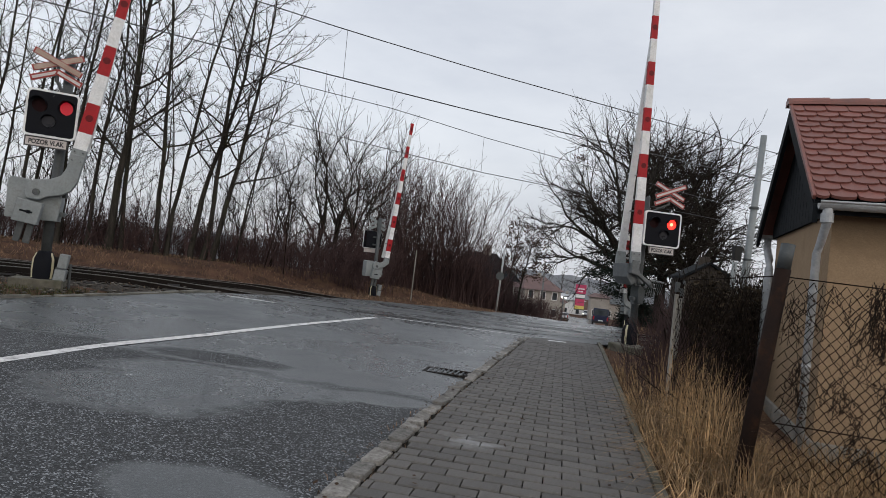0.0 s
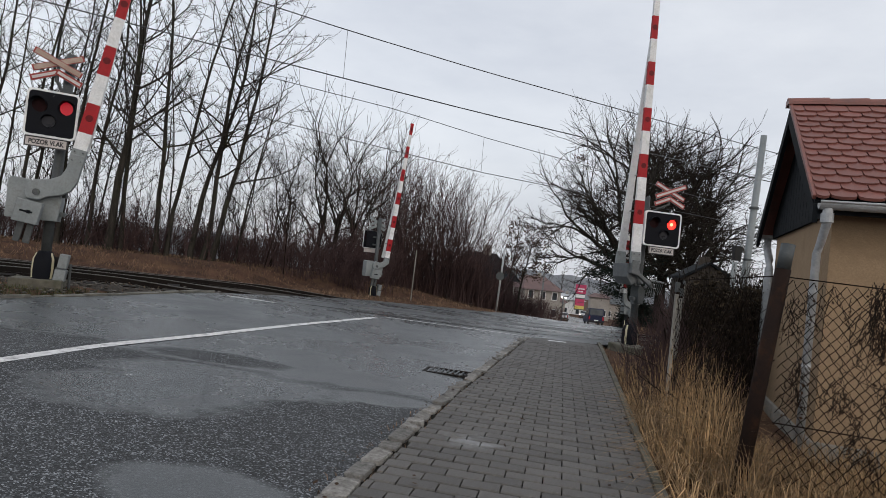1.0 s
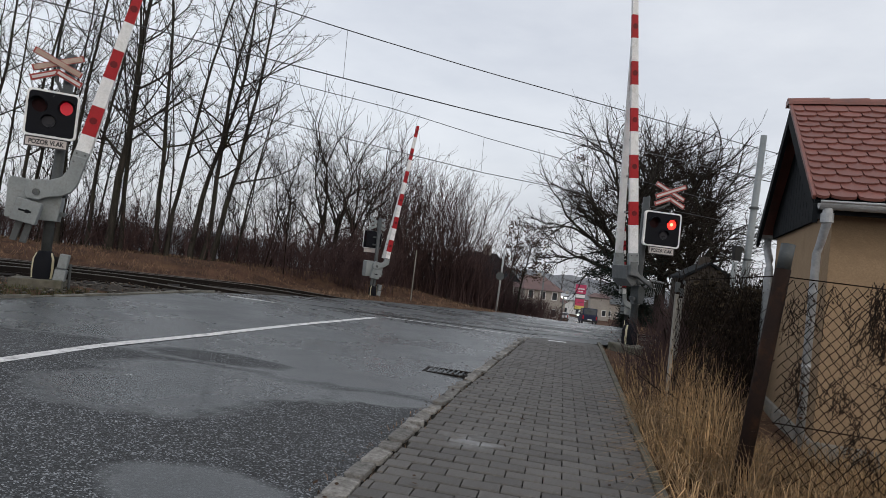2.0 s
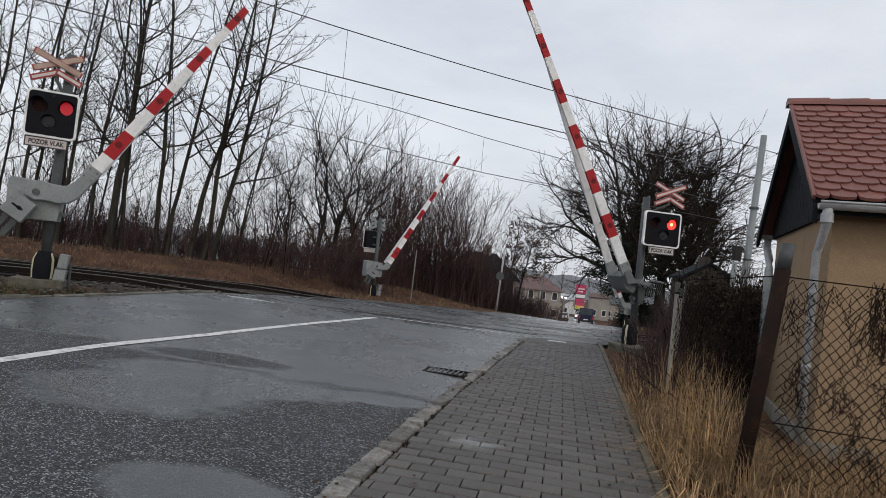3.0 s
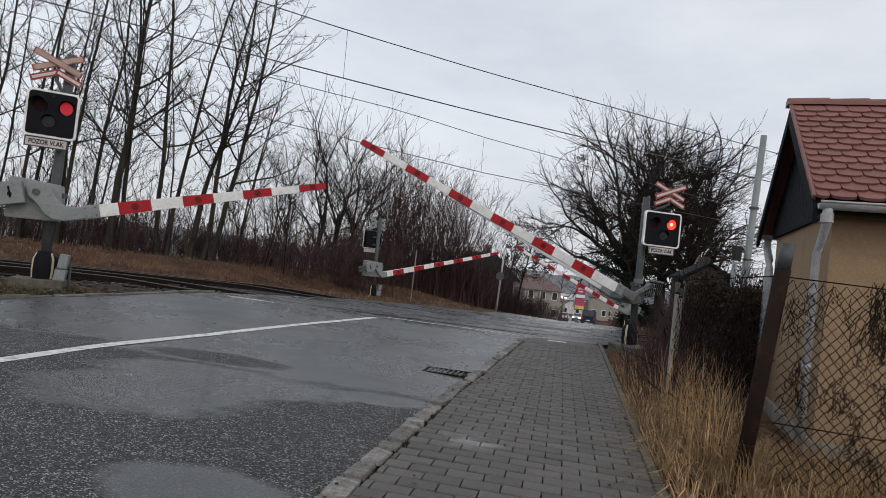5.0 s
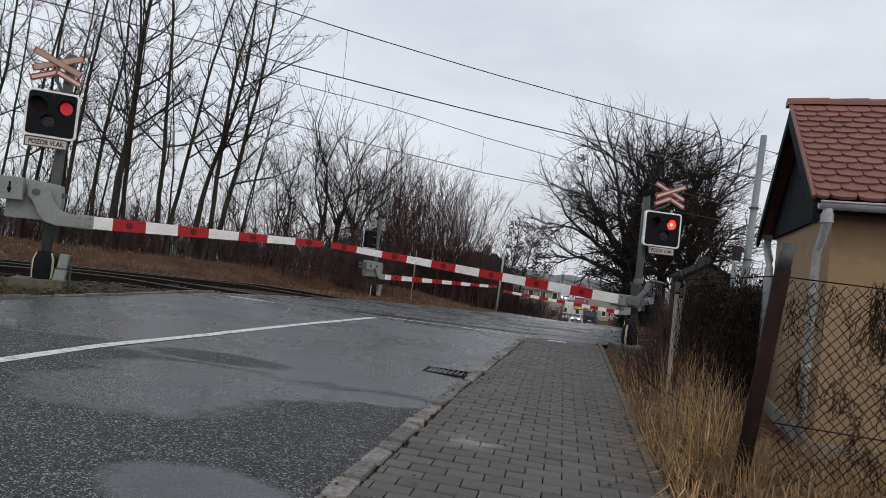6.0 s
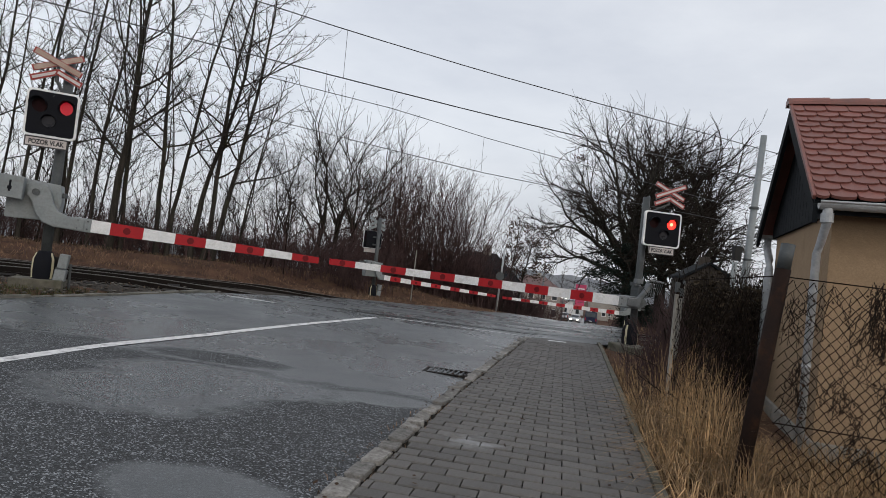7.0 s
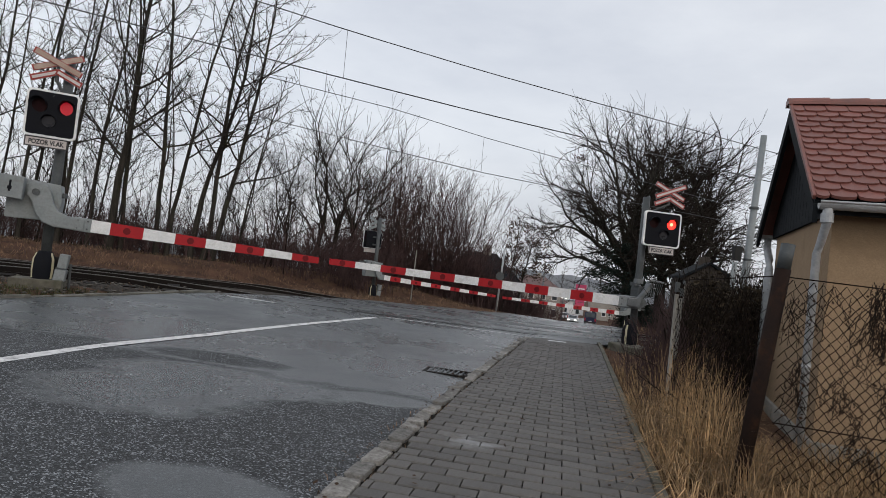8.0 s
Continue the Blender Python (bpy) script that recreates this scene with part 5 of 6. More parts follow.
rng = random.Random(21)
pine_pads = []
for k in range(44):
    z = 1.7 + 0.066 * k
    lo = -3.1 if 2.6 < z < 3.9 else -1.5 if z <= 2.6 else -2.0
    pine_pads.append((rng.uniform(lo, 0.8) * (1.15 - z / 9.5), rng.uniform(-1.3, 1.3), z))
leafy("pine", 10.4, 33.2, -1.0, 31, pine_pads, (0.40, 0.38, 0.11), "dark drooping pine boughs behind the gate", "pine tree", NEEDLE, 0.068, 230)
leafy("evergreen_shrub", 11.2, 36.0, -1.2, 32, [(rng.uniform(-0.6, 1.6), rng.uniform(-0.8, 0.8), rng.uniform(0.2, 1.5)) for _ in range(26)], (0.3, 0.3, 0.22), "dark evergreen roadside shrub", "shrub", NEEDLE, 0.07, 160)
for sx, sy, sh in ((10.1, 33.5, 1.1), (10.9, 33.8, 1.5)):
    leafy("evergreen_shrub", sx, sy, ground_z(sx, sy) - 0.1, 36 + int(sx), [(rng.uniform(-0.4, 0.4), rng.uniform(-0.4, 0.4), rng.uniform(0.15, sh)) for _ in range(16)], (0.18, 0.18, 0.14), "low dark evergreen shrub under the tree", "shrub", NEEDLE, 0.05, 150)
oak = tree("young_oak", 5.4, 43.4, 233, "young oak that keeps clumps of dark withered leaves", h=6.6, r=0.09, lean=(0.1, 0), n1=18, n2=7, n3=3, low=0.3, spread=0.36, ang=55, up=0.07, wild=0.11, twig=0.012)
withered = Geo()
for _ in range(52):
    c = Vector((rng.uniform(-1.4, 2.0), rng.uniform(-1, 1), rng.uniform(2.6, 6.3)))
    for _ in range(34):
        q = c + Vector((rng.gauss(0, 0.17), rng.gauss(0, 0.17), rng.gauss(0, 0.14)))
        e = Vector((rng.gauss(0, 1), rng.gauss(0, 1), rng.gauss(0, 0.6))).normalized() * rng.uniform(0.06, 0.12)
        u = e.cross(Vector((rng.gauss(0, 1), rng.gauss(0, 1), rng.gauss(0, 1)))).normalized() * e.length * 0.45
        withered.add([q - e, q + u, q + e, q - u], [(0, 1, 2, 3)])
part("foliage", withered, DEADLEAF, oak, "dark withered oak leaves")
leafy("bird_nest", 6.85, 33.8, 0, 35, [(0, 0, 7.75)], (0.16, 0.13, 0.12), "dark twig nest high in the bare crown", "nest", DEADLEAF, 0.06, 160, False)
tree("bare_tree", 4.3, 43.6, 230, "thin bare tree beside the street", h=7.0, r=0.08, lean=(0.26, 0), n1=16, n2=7, n3=3, low=0.3, spread=0.35, ang=45, up=0.1, wild=0.1, twig=0.012)


def hedge():
    rng = random.Random(41)
    t = empty("hedge", pose(0, 0, 0), "dense dark brown hedge behind the fence", "hedge")
    g, st = Geo(), Geo()
    for i in range(9000):
        u, v = rng.random(), rng.random()
        x = 3.12 + u * 1.6 + 1.0 * v
        y = 7.75 + v * 2.6 + u * 0.5
        top = 1.36 + 0.30 * noise.noise((x * 2.6, y * 2.6, 0)) + 0.05 * (u > 0.6)
        z = top - abs(rng.gauss(0, 0.45)) if rng.random() < 0.7 else rng.uniform(0.1, top)
        if z < 0.05:
            continue
        o = Vector((x + rng.gauss(0, 0.05), y, z))
        e = Vector((rng.gauss(0, 1), rng.gauss(0, 1), rng.gauss(0, 1))).normalized() * rng.uniform(0.02, 0.045)
        w = e.cross(Vector((rng.gauss(0, 1), rng.gauss(0, 1), rng.gauss(0, 1)))).normalized() * e.length * 0.5
        g.add([o - e, o + w, o + e, o - w], [(0, 1, 2, 3)])
    for i in range(650):
        u, v = rng.random(), rng.random()
        p = Vector((3.1 + u * 1.6 + 1.0 * v, 7.7 + v * 2.6 + u * 0.5, 0))
        sp, sr = limb(rng, p, Vector((rng.gauss(0, 0.2), rng.gauss(0, 0.2), 1)), rng.uniform(0.9, 1.85), 0.008, 0.003, 5, 0.14, 0.02)
        st.tube(sp, sr, 3, False)
    part("stemwork", st, TWIG, t)
    part("foliage", g, HEDGE, t)
    # red-brown stems between the footpath and the hedge
    me = thicket_mesh(440, 40, 1.15, 0.55, REDTWIG, 0.0035)
    for x, y, s in ((2.95, 7.95, 0.95), (3.3, 8.7, 1.0), (3.7, 9.5, 1.05), (4.2, 10.4, 1.1), (4.75, 11.3, 1.1), (5.3, 12.3, 1.15), (5.5, 11.6, 1.4), (5.9, 13.0, 1.5), (2.75, 7.3, 0.6), (2.75, 7.0, 0.6), (2.35, 6.5, 0.5)):
        ob = tagged(new("bramble", me), "red-brown bramble stems behind the fence", "bramble", "brambles along the footpath", "stuff")
        ob.matrix_basis = pose(x, y, ground_z(x, y) - 0.08, 0, 0, x * 90) @ Matrix.Diagonal((s, s, s, 1))


hedge()


# ---- grass ----
def blades(g, rng, x, y, z, ln, w, droop):
    a = rng.uniform(0, 2 * math.pi)
    d = Vector((math.cos(a), math.sin(a), 0))
    s = Vector((-d.y, d.x, 0)) * w
    b = Vector((x, y, z))
    m = b + d * ln * droop * 0.35 + Vector((0, 0, ln * 0.6))
    e = b + d * ln * droop + Vector((0, 0, ln * (1.0 - droop * 0.45)))
    g.add([b - s, b + s, m + s * 0.7, m - s * 0.7, e], [(0, 1, 2, 3), (3, 2, 4)])


def grass():
    rng = random.Random(51)
    g = Geo()
    for i in range(13000):
        y = 2.6 + 3.5 * rng.random() ** 1.05
        x0 = lerp_table(PATH_RIGHT, y) + 0.16
        u = rng.random()
        x = x0 + u * (0.85 if y > 4.3 else 2.2)
        if rng.random() > 0.70 + 1.1 * noise.noise((x * 2.6, y * 2.0, 3.0)):
            continue
        tall = 0.22 + 0.78 * smoothstep(0.02, 0.40, u) * (0.72 if y > 5.4 else 1.0)
        ln = (0.14 + 0.70 * tall * rng.random() ** 0.6) * (0.40 if x > 2.15 and y < 5.6 else 1.0) * (0.62 if y < 3.9 else 1.0)
        blades(g, rng, x, y, ground_z(x, y) - 0.1, ln, rng.uniform(0.0018, 0.0048), rng.uniform(0.12, 1.1))
    for i in range(3800):
        # low tangle under the netting and along the plinth
        y = 3.1 + 2.2 * rng.random()
        x = 2.2 + 1.9 * rng.random()
        blades(g, rng, x, y, ground_z(x, y) - 0.1, rng.uniform(0.12, 0.42), rng.uniform(0.002, 0.005), rng.uniform(0.3, 1.4))
    for i in range(500):
        # blades that hang over the edging
        y = 3.0 + 4.0 * rng.random()
        x = lerp_table(PATH_RIGHT, y) + 0.08 + 0.16 * rng.random()
        blades(g, rng, x, y, ground_z(x, y) - 0.06, rng.uniform(0.2, 0.5), rng.uniform(0.002, 0.0045), rng.uniform(0.9, 1.7))
    for i in range(350):
        # taller thin stalks against the fence
        y = 4.4 + 1.8 * rng.random()
        x = lerp_table(PATH_RIGHT, y) + 0.22 + 0.5 * rng.random()
        blades(g, rng, x, y, ground_z(x, y) - 0.1, rng.uniform(0.6, 1.05), rng.uniform(0.0015, 0.003), rng.uniform(0.05, 0.35))
    for i in range(800):
        y = 6.2 + 3.4 * rng.random()
        x = lerp_table(PATH_RIGHT, y) + 0.1 + 0.9 * rng.random()
        blades(g, rng, x, y, ground_z(x, y) - 0.1, rng.uniform(0.12, 0.5), rng.uniform(0.002, 0.0045), rng.uniform(0.15, 1.1))
    solid("dry_grass", g, STRAW, "tall dry straw-coloured grass beside the footpath", "grass", "stuff")
    g = Geo()
    for i in range(38000):
        n = 20.2 + 11.5 * rng.random() ** 1.1
        x = rng.uniform(-24, 6)
        y = (n + RAIL_DIR[1] * x) / RAIL_DIR[0]
        if lerp_table(ROAD_LEFT, y) - 0.3 < x:
            continue
        if rng.random() > 0.62 + 1.1 * noise.noise((x * 0.5, y * 0.5, 9.0)):
            continue
        blades(g, rng, x, y, ground_z(x, y) - 0.1, rng.uniform(0.06, 0.24), rng.uniform(0.004, 0.010), rng.uniform(0.8, 1.8))
    for i in range(5000):
        y = 13.6 + 22 * rng.random()
        x = lerp_table(ROAD_RIGHT, y) + 0.15 + 3.5 * rng.random() ** 1.5
        if RAILS[0] - 0.6 < rail_n(x, y) < RAILS[3] + 0.6:
            continue
        blades(g, rng, x, y, ground_z(x, y) - 0.1, rng.uniform(0.1, 0.4), rng.uniform(0.005, 0.012), rng.uniform(0.3, 1.0))
    for i in range(500):
        y = rng.uniform(6.0, 12.3)
        x = lerp_table(ROAD_LEFT, y) - 0.15 - 2.0 * rng.random()
        blades(g, rng, x, y, ground_z(x, y) - 0.1, rng.uniform(0.05, 0.16), 0.004, rng.uniform(0.3, 1.0))
    moss = Geo()
    for i in range(2600):
        y = rng.uniform(7.4, 10.4)
        x = lerp_table(ROAD_LEFT, y) - 0.10 - 1.6 * rng.random() ** 1.5
        blades(moss, rng, x, y, ground_z(x, y) - 0.08, rng.uniform(0.03, 0.09), 0.005, rng.uniform(0.3, 1.3))
    solid("verge_moss", moss, MOSS, "low dull green moss and weeds on the verge", "moss", "stuff")
    solid("bank_grass", g, BANKGRASS, "withered brown grass on the railway bank", "grass", "stuff")


grass()


# ---- overhead line ----
def wire(name, n, pts, r, label):
    """A cable along the railway through heights at some places; x, z."""
    tab = [(x, z) for x, z in pts]
    g = Geo()
    g.tube([(*along_rail(n, x), lerp_table(tab, x)) for x in steps(-26, 26, 1.0)], r, 5)
    return solid(name, g, CABLE, label, "overhead wire", group="overhead wires of the railway")


M1 = [(-4.53, 6.39), (-2.61, 6.21), (0.43, 5.99), (3.97, 5.81), (8.64, 5.57)]
C1 = [(-5.88, 5.31), (-2.68, 5.14), (0.54, 4.98), (3.7, 4.87)]
M2 = [(-4.07, 5.84), (-1.77, 5.70), (0.89, 5.37), (3.67, 5.13)]
C2 = [(-3.94, 4.66), (-1.55, 4.46), (1.08, 4.26), (2.98, 4.20)]
wire("messenger_wire", 14.0, M1, 0.012, "dark upper carrier cable of the overhead line")
wire("contact_wire", 14.0, C1, 0.014, "dark contact wire over the nearer track")
wire("messenger_wire", 18.2, M2, 0.011, "dark upper carrier cable over the further track")
wire("contact_wire", 18.2, C2, 0.012, "dark contact wire over the further track")
for n, a, b, x in ((14.0, M1, C1, -2.63), (14.0, M1, C1, 3.95), (18.2, M2, C2, 0.9), (14.0, M1, C1, -9.2), (18.2, M2, C2, -5.6)):
    p, q = along_rail(n, x), along_rail(n, x + 0.02)
    solid("dropper", Geo().tube([(*p, lerp_table(a, x)), (*q, lerp_table(b, x))], 0.005, 4), CABLE, "thin dropper between carrier and contact wire", "overhead wire", group="droppers of the overhead line")


def rubble():
    """Loose ballast stones on the verge beside the short gate and along the nearer track."""
    rng = random.Random(83)
    g = Geo()
    for i in range(1500):
        if i < 500:
            y = rng.uniform(8.0, 12.2)
            x = lerp_table(ROAD_LEFT, y) - 0.12 - 3.2 * rng.random() ** 1.3
        else:
            x, y = along_rail(12.6 + abs(rng.gauss(0, 1.6)), rng.uniform(-16, -4.6))
            if x > lerp_table(ROAD_LEFT, y) - 0.15:
                continue
        r = rng.uniform(0.018, 0.05)
        c = Vector((x, y, ground_z(x, y) - 0.07 + r * 0.5))
        g.add([c + Vector(v) * r * rng.uniform(0.7, 1.2) for v in ((1, 0.3, 0.2), (-1, -0.2, 0.1), (-0.2, 1, 0), (0.3, -1, 0.2), (rng.uniform(-0.5, 0.5), rng.uniform(-0.5, 0.5), 0.5), (0, 0, -0.6))],
              [(0, 2, 4), (2, 1, 4), (1, 3, 4), (3, 0, 4), (2, 0, 5), (1, 2, 5), (3, 1, 5), (0, 3, 5)])
    solid("loose_stones", g, STONES, "loose grey and brown ballast stones beside the track", "stones", "stuff")


rubble()


def litter():
    """Fallen leaves along the kerb and on the path."""
    rng = random.Random(77)
    g = Geo()
    for i in range(150):
        y = rng.uniform(2.6, 12.5)
        u = rng.random()
        if u < 0.45:
            x = lerp_table(KERB, y) + rng.gauss(0.0, 0.12)
        elif u < 0.8:
            x = lerp_table(PATH_RIGHT, y) - abs(rng.gauss(0, 0.12))
        else:
            x = rng.uniform(lerp_table(KERB, y), lerp_table(PATH_RIGHT, y)) if u < 0.93 else rng.gauss(0.95, 0.07)
            y = y if u < 0.93 else rng.gauss(6.0, 0.06)
        o = Vector((x, y, ground_z(x, y) + 0.022))
        a = rng.uniform(0, 6.28)
        e, w = Vector((math.cos(a), math.sin(a), rng.uniform(-0.2, 0.3))) * rng.uniform(0.012, 0.03), Vector((-math.sin(a), math.cos(a), rng.uniform(-0.2, 0.3))) * rng.uniform(0.007, 0.016)
        g.add([o - e, o + w, o + e, o - w], [(0, 1, 2, 3)])
    solid("fallen_leaves", g, DEADLEAF, "scattered brown fallen leaves on the footpath", "leaves", "stuff")
    g = Geo()
    for i in range(900):
        y = rng.uniform(2.2, 12.8)
        side = rng.random()
        x = lerp_table(PATH_RIGHT, y) + 0.02 + abs(rng.gauss(0, 0.10)) if side < 0.6 else lerp_table(KERB, y) + rng.choice((-0.09, 0.09)) + rng.gauss(0, 0.02)
        blades(g, rng, x, y, ground_z(x, y) - 0.02, rng.uniform(0.02, 0.08), 0.004, rng.uniform(0.4, 1.2))
    solid("path_weeds", g, BANKGRASS, "short withered weeds in the path joints", "weeds", "stuff")


litter()


def mast():
    t = empty("mast", pose(6.94, 14.5, 0.0), "tapered grey steel mast with small loudspeakers", "mast")
    part("pole", Geo().tube([(-0.03, 0, -0.2), (0.0, 0, 1.5), (0.14, 0, 5.02)], [0.09, 0.085, 0.068], 14), GREY, t, "grey mast tube", smooth=True)
    for z in (2.1, 3.3):
        part("band", Geo().tube([(0.02 * z, 0, z), (0.02 * z, 0, z + 0.05)], 0.11, 14), POSTGREY, t)
    h = part("loudspeaker", Geo().prism([(-0.30, 2.08), (-0.15, 2.08), (-0.13, 2.42), (-0.32, 2.42)], -0.09, 0.09), RUBBER, t, "dark fixture on a bracket", bevel=0.02)
    part("bracket", Geo().box((-0.1, 0, 2.3), (0.28, 0.05, 0.05)), POSTGREY, t)
    t2 = empty("pipe_post", pose(7.1, 15.5, 0.0), "thin grey pipe post behind the hedge", "post")
    part("pole", Geo().tube([(0, 0, -0.2), (0.05, 0, 2.1)], 0.06, 10), GREY, t2, smooth=True)


mast()


# ---- the old hut behind the hedge ----
def old_hut():
    t = empty("old_hut", pose(6.64, 15.8, 0.0, 0, 0, -12), "old dark stone hut with a low gable", "hut")
    prof = [(-0.54, 0), (0.62, 0), (0.62, 1.60), (0.04, 1.98), (-0.54, 1.58)]
    part("wall", Geo().prism(prof, 0, 2.2), BROWNSTONE, t, "rough brown stone wall", bevel=0.03)
    for (xa, za), (xb, zb) in zip(prof[2:], prof[3:]):
        k = 1.12 if abs(xa) > 0.5 else 1.0
        q = 1.12 if abs(xb) > 0.5 else 1.0
        part("roof", Geo().prism([(xa * k, za + 0.0), (xa * k, za + 0.06), (xb * q, zb + 0.07), (xb * q, zb + 0.01)], -0.10, 2.3), DARKBOARD, t, "dark weathered roof slope")
    part("chimney", Geo().box((0.05, 0.9, 2.06), (0.26, 0.26, 0.3)), BROWNSTONE, t, bevel=0.02)


old_hut()


# ---- the street beyond the crossing ----
def street_lamp(x, y, h, arm_len, label):
    t = empty("street_lamp", pose(x, y, ground_z(x, y) - 0.1), label, "street lamp", "lamps along the far street")
    part("pole", Geo().tube([(0, 0, 0), (0, 0, h)], [0.17, 0.11], 10), STEEL, t, smooth=True)
    part("arm", Geo().tube([(0, 0, h), (arm_len, 0, h + 0.15)], 0.08, 8), STEEL, t)
    part("lamp_head", Geo().prism([(arm_len - 0.1, h + 0.08), (arm_len + 0.7, h + 0.12), (arm_len + 0.62, h + 0.28), (arm_len, h + 0.26)], -0.15, 0.15), STEEL, t, bevel=0.03)


street_lamp(15.5, 95.0, 8.5, 1.7, "grey street lamp with one bent arm")
street_lamp(20.9, 106.0, 4.2, 0.3, "short grey street lamp")
for x, z in ((20.55, -1.85), (21.2, -1.9)):
    t = empty("lantern", pose(x, 105.6, z), "small lit lantern beside the street lamp", "lantern", "lit lanterns by the far street")
    part("globe", disc((0, 0), 0.14, -0.1, 0.1, 12), HEADLIGHT, t, bevel=0.04)
    part("stem", Geo().tube([(0, 0, -0.2), (0.2 if x < 21 else -0.2, 0.4, -0.5)], 0.05, 6), ZINC, t)


def sign_post(x, y):
    t = empty("road_sign", pose(x, y, ground_z(x, y) - 0.1), "slim grey pole with a round road sign seen from behind", "road sign")
    part("pole", Geo().tube([(0, 0, 0), (0.12, 0, 3.3)], 0.05, 10), ZINC, t, smooth=True)
    part("sign", disc((0.02, 1.9), 0.21, -0.07, -0.05, 20), POSTGREY, t, "grey back of a round sign")


sign_post(3.05, 32.6)
for x, y, h in ((-1.2, 28.5, 2.3), (16.5, 97, 1.6)):
    t = empty("marker_post", pose(x, y, ground_z(x, y) - 0.1), "thin pale marker post on the verge", "post", "marker posts on the verge")
    part("pole", Geo().tube([(0, 0, 0), (0.03, 0, h)], 0.028, 8), CONCRETE, t)


def totem():
    x, y = 29.0, 130.0
    z = -4.6
    t = empty("price_sign", pose(x, y, z), "tall magenta and white fuel price sign by the street", "sign")
    part("body", Geo().box((0, 0, 2.4), (1.9, 0.4, 5.2)), POSTGREY, t, bevel=0.03)
    part("top_panel", Geo().box((0, -0.22, 4.1), (2.2, 0.1, 1.9)), SIGNRED, t, "magenta top panel", bevel=0.02)
    for dz, w in ((4.15, 1.5), (3.6, 0.9)):
        part("lettering_bar", Geo().box((0, -0.28, dz), (w, 0.02, 0.24)), WHITE, t, "pale bar")
    for k, (mt, zz) in enumerate(((WHITE, 2.65), (SIGNRED, 1.75), (SIGNRED, 1.0), (SIGNYEL, 0.35))):
        part("price_panel", Geo().box((0, -0.22, zz), (1.9, 0.08, 0.66)), mt, t, bevel=0.01)


totem()


def far_house(x, y, z, w, d, h, roof_h, yaw, cols, rows, label, wall_mat=None, roof_mat=None):
    t = empty("house", pose(x, y, z, 0, 0, yaw), label, "house", "houses along the far street")
    part("wall", Geo().box((0, 0, h / 2), (w, d, h)), wall_mat or HOUSEWALL, t)
    g = Geo().add([(-w / 2 - 0.5, -d / 2 - 0.5, h), (w / 2 + 0.5, -d / 2 - 0.5, h), (w / 2 + 0.5, d / 2 + 0.5, h), (-w / 2 - 0.5, d / 2 + 0.5, h), (-w * 0.28, 0, h + roof_h), (w * 0.28, 0, h + roof_h)],
                  [(0, 1, 5, 4), (1, 2, 5), (2, 3, 4, 5), (3, 0, 4), (3, 2, 1, 0)])
    roof = part("roof", g, roof_mat or OLDROOF, t, "brownish hipped roof")
    part("chimney", Geo().box((w * 0.1, 0, h + roof_h), (0.6, 0.6, 1.2)), HOUSEWALL, roof)
    for c in range(cols):
        for r in range(rows):
            cx, cz = -w / 2 + w * (c + 0.5) / cols, 1.6 + r * 2.8
            if cz + 0.8 > h:
                continue
            win = part("window", Geo().box((cx, -d / 2 - 0.01, cz), (1.0, 0.06, 1.4)), WHITE, t, bevel=0.01)
            part("pane", Geo().box((cx, -d / 2 - 0.045, cz), (0.8, 0.03, 1.2)), GLASS, win)
    for c in range(2):
        win = part("window", Geo().box((w / 2 + 0.01, -d / 4 + c * d / 2, 1.6 + 2.8 * (rows - 1)), (0.06, 1.0, 1.4)), WHITE, t, bevel=0.01)
        part("pane", Geo().box((w / 2 + 0.045, -d / 4 + c * d / 2, 1.6 + 2.8 * (rows - 1)), (0.03, 0.8, 1.2)), GLASS, win)


far_house(16.2, 108, -6.2, 6.2, 8.5, 5.2, 2.2, 12, 3, 2, "pale two-storey house with a hipped brown roof")
far_house(3.2, 52.0, -2.4, 4.4, 5.0, 3.0, 2.1, 10, 2, 1, "dark old house hidden behind the thicket", BROWNSTONE, DARKBOARD)
far_house(21.5, 128, -7.0, 6.0, 7.0, 3.6, 2.0, 12, 2, 1, "low pale house behind the street lamp")
far_house(36.0, 142, -7.0, 4.2, 6.0, 5.0, 0.8, -10, 2, 2, "small square yellowish house")
far_house(31.5, 160, -8.0, 9.0, 8.0, 4.2, 1.4, 0, 3, 1, "low pale shed along the street", WHITE, ZINC)
far_house(26.5, 170, -8.0, 8.0, 8.0, 4.6, 2.6, 8, 3, 1, "distant pale house with a brown roof")
far_house(41.5, 155, -7.5, 7.0, 8.0, 4.0, 2.0, -8, 3, 1, "distant pale house with a grey roof", None, POSTGREY)
for i, (x, y, s) in enumerate(((12.5, 100, 1.3), (17.2, 103, 1.2), (19.0, 104, 1.1), (11, 92, 1.6), (9, 84, 1.6), (23.8, 128, 1.1), (17.2, 60, 0.65), (18.0, 61, 0.75), (9.9, 77, 1.5), (10.7, 78, 1.4), (11.5, 79, 1.2))):
    ob = tagged(new("bush", LOW[i % 3]), "dark garden bush by the far street", "bush", "bushes along the far street", "stuff")
    ob.matrix_basis = pose(x, y, ground_z(x, y) - 0.6, 0, 0, i * 70) @ Matrix.Diagonal((s * 1.3, s * 1.3, s, 1))
for i, (x, y, hgt) in enumerate(((24.5, 150, 9), (34.0, 175, 12), (30.0, 190, 13), (44, 170, 11), (17.0, 140, 10), (39.0, 150, 7), (20.5, 165, 12))):
    tree("bare_tree", x, y, 250 + i, "distant bare tree in the hazy valley", h=hgt, r=0.16, lean=(0, 0), n1=16, n2=7, n3=2, low=0.2, spread=0.36, ang=48, up=0.06, wild=0.1, twig=0.03, group="distant trees in the valley")


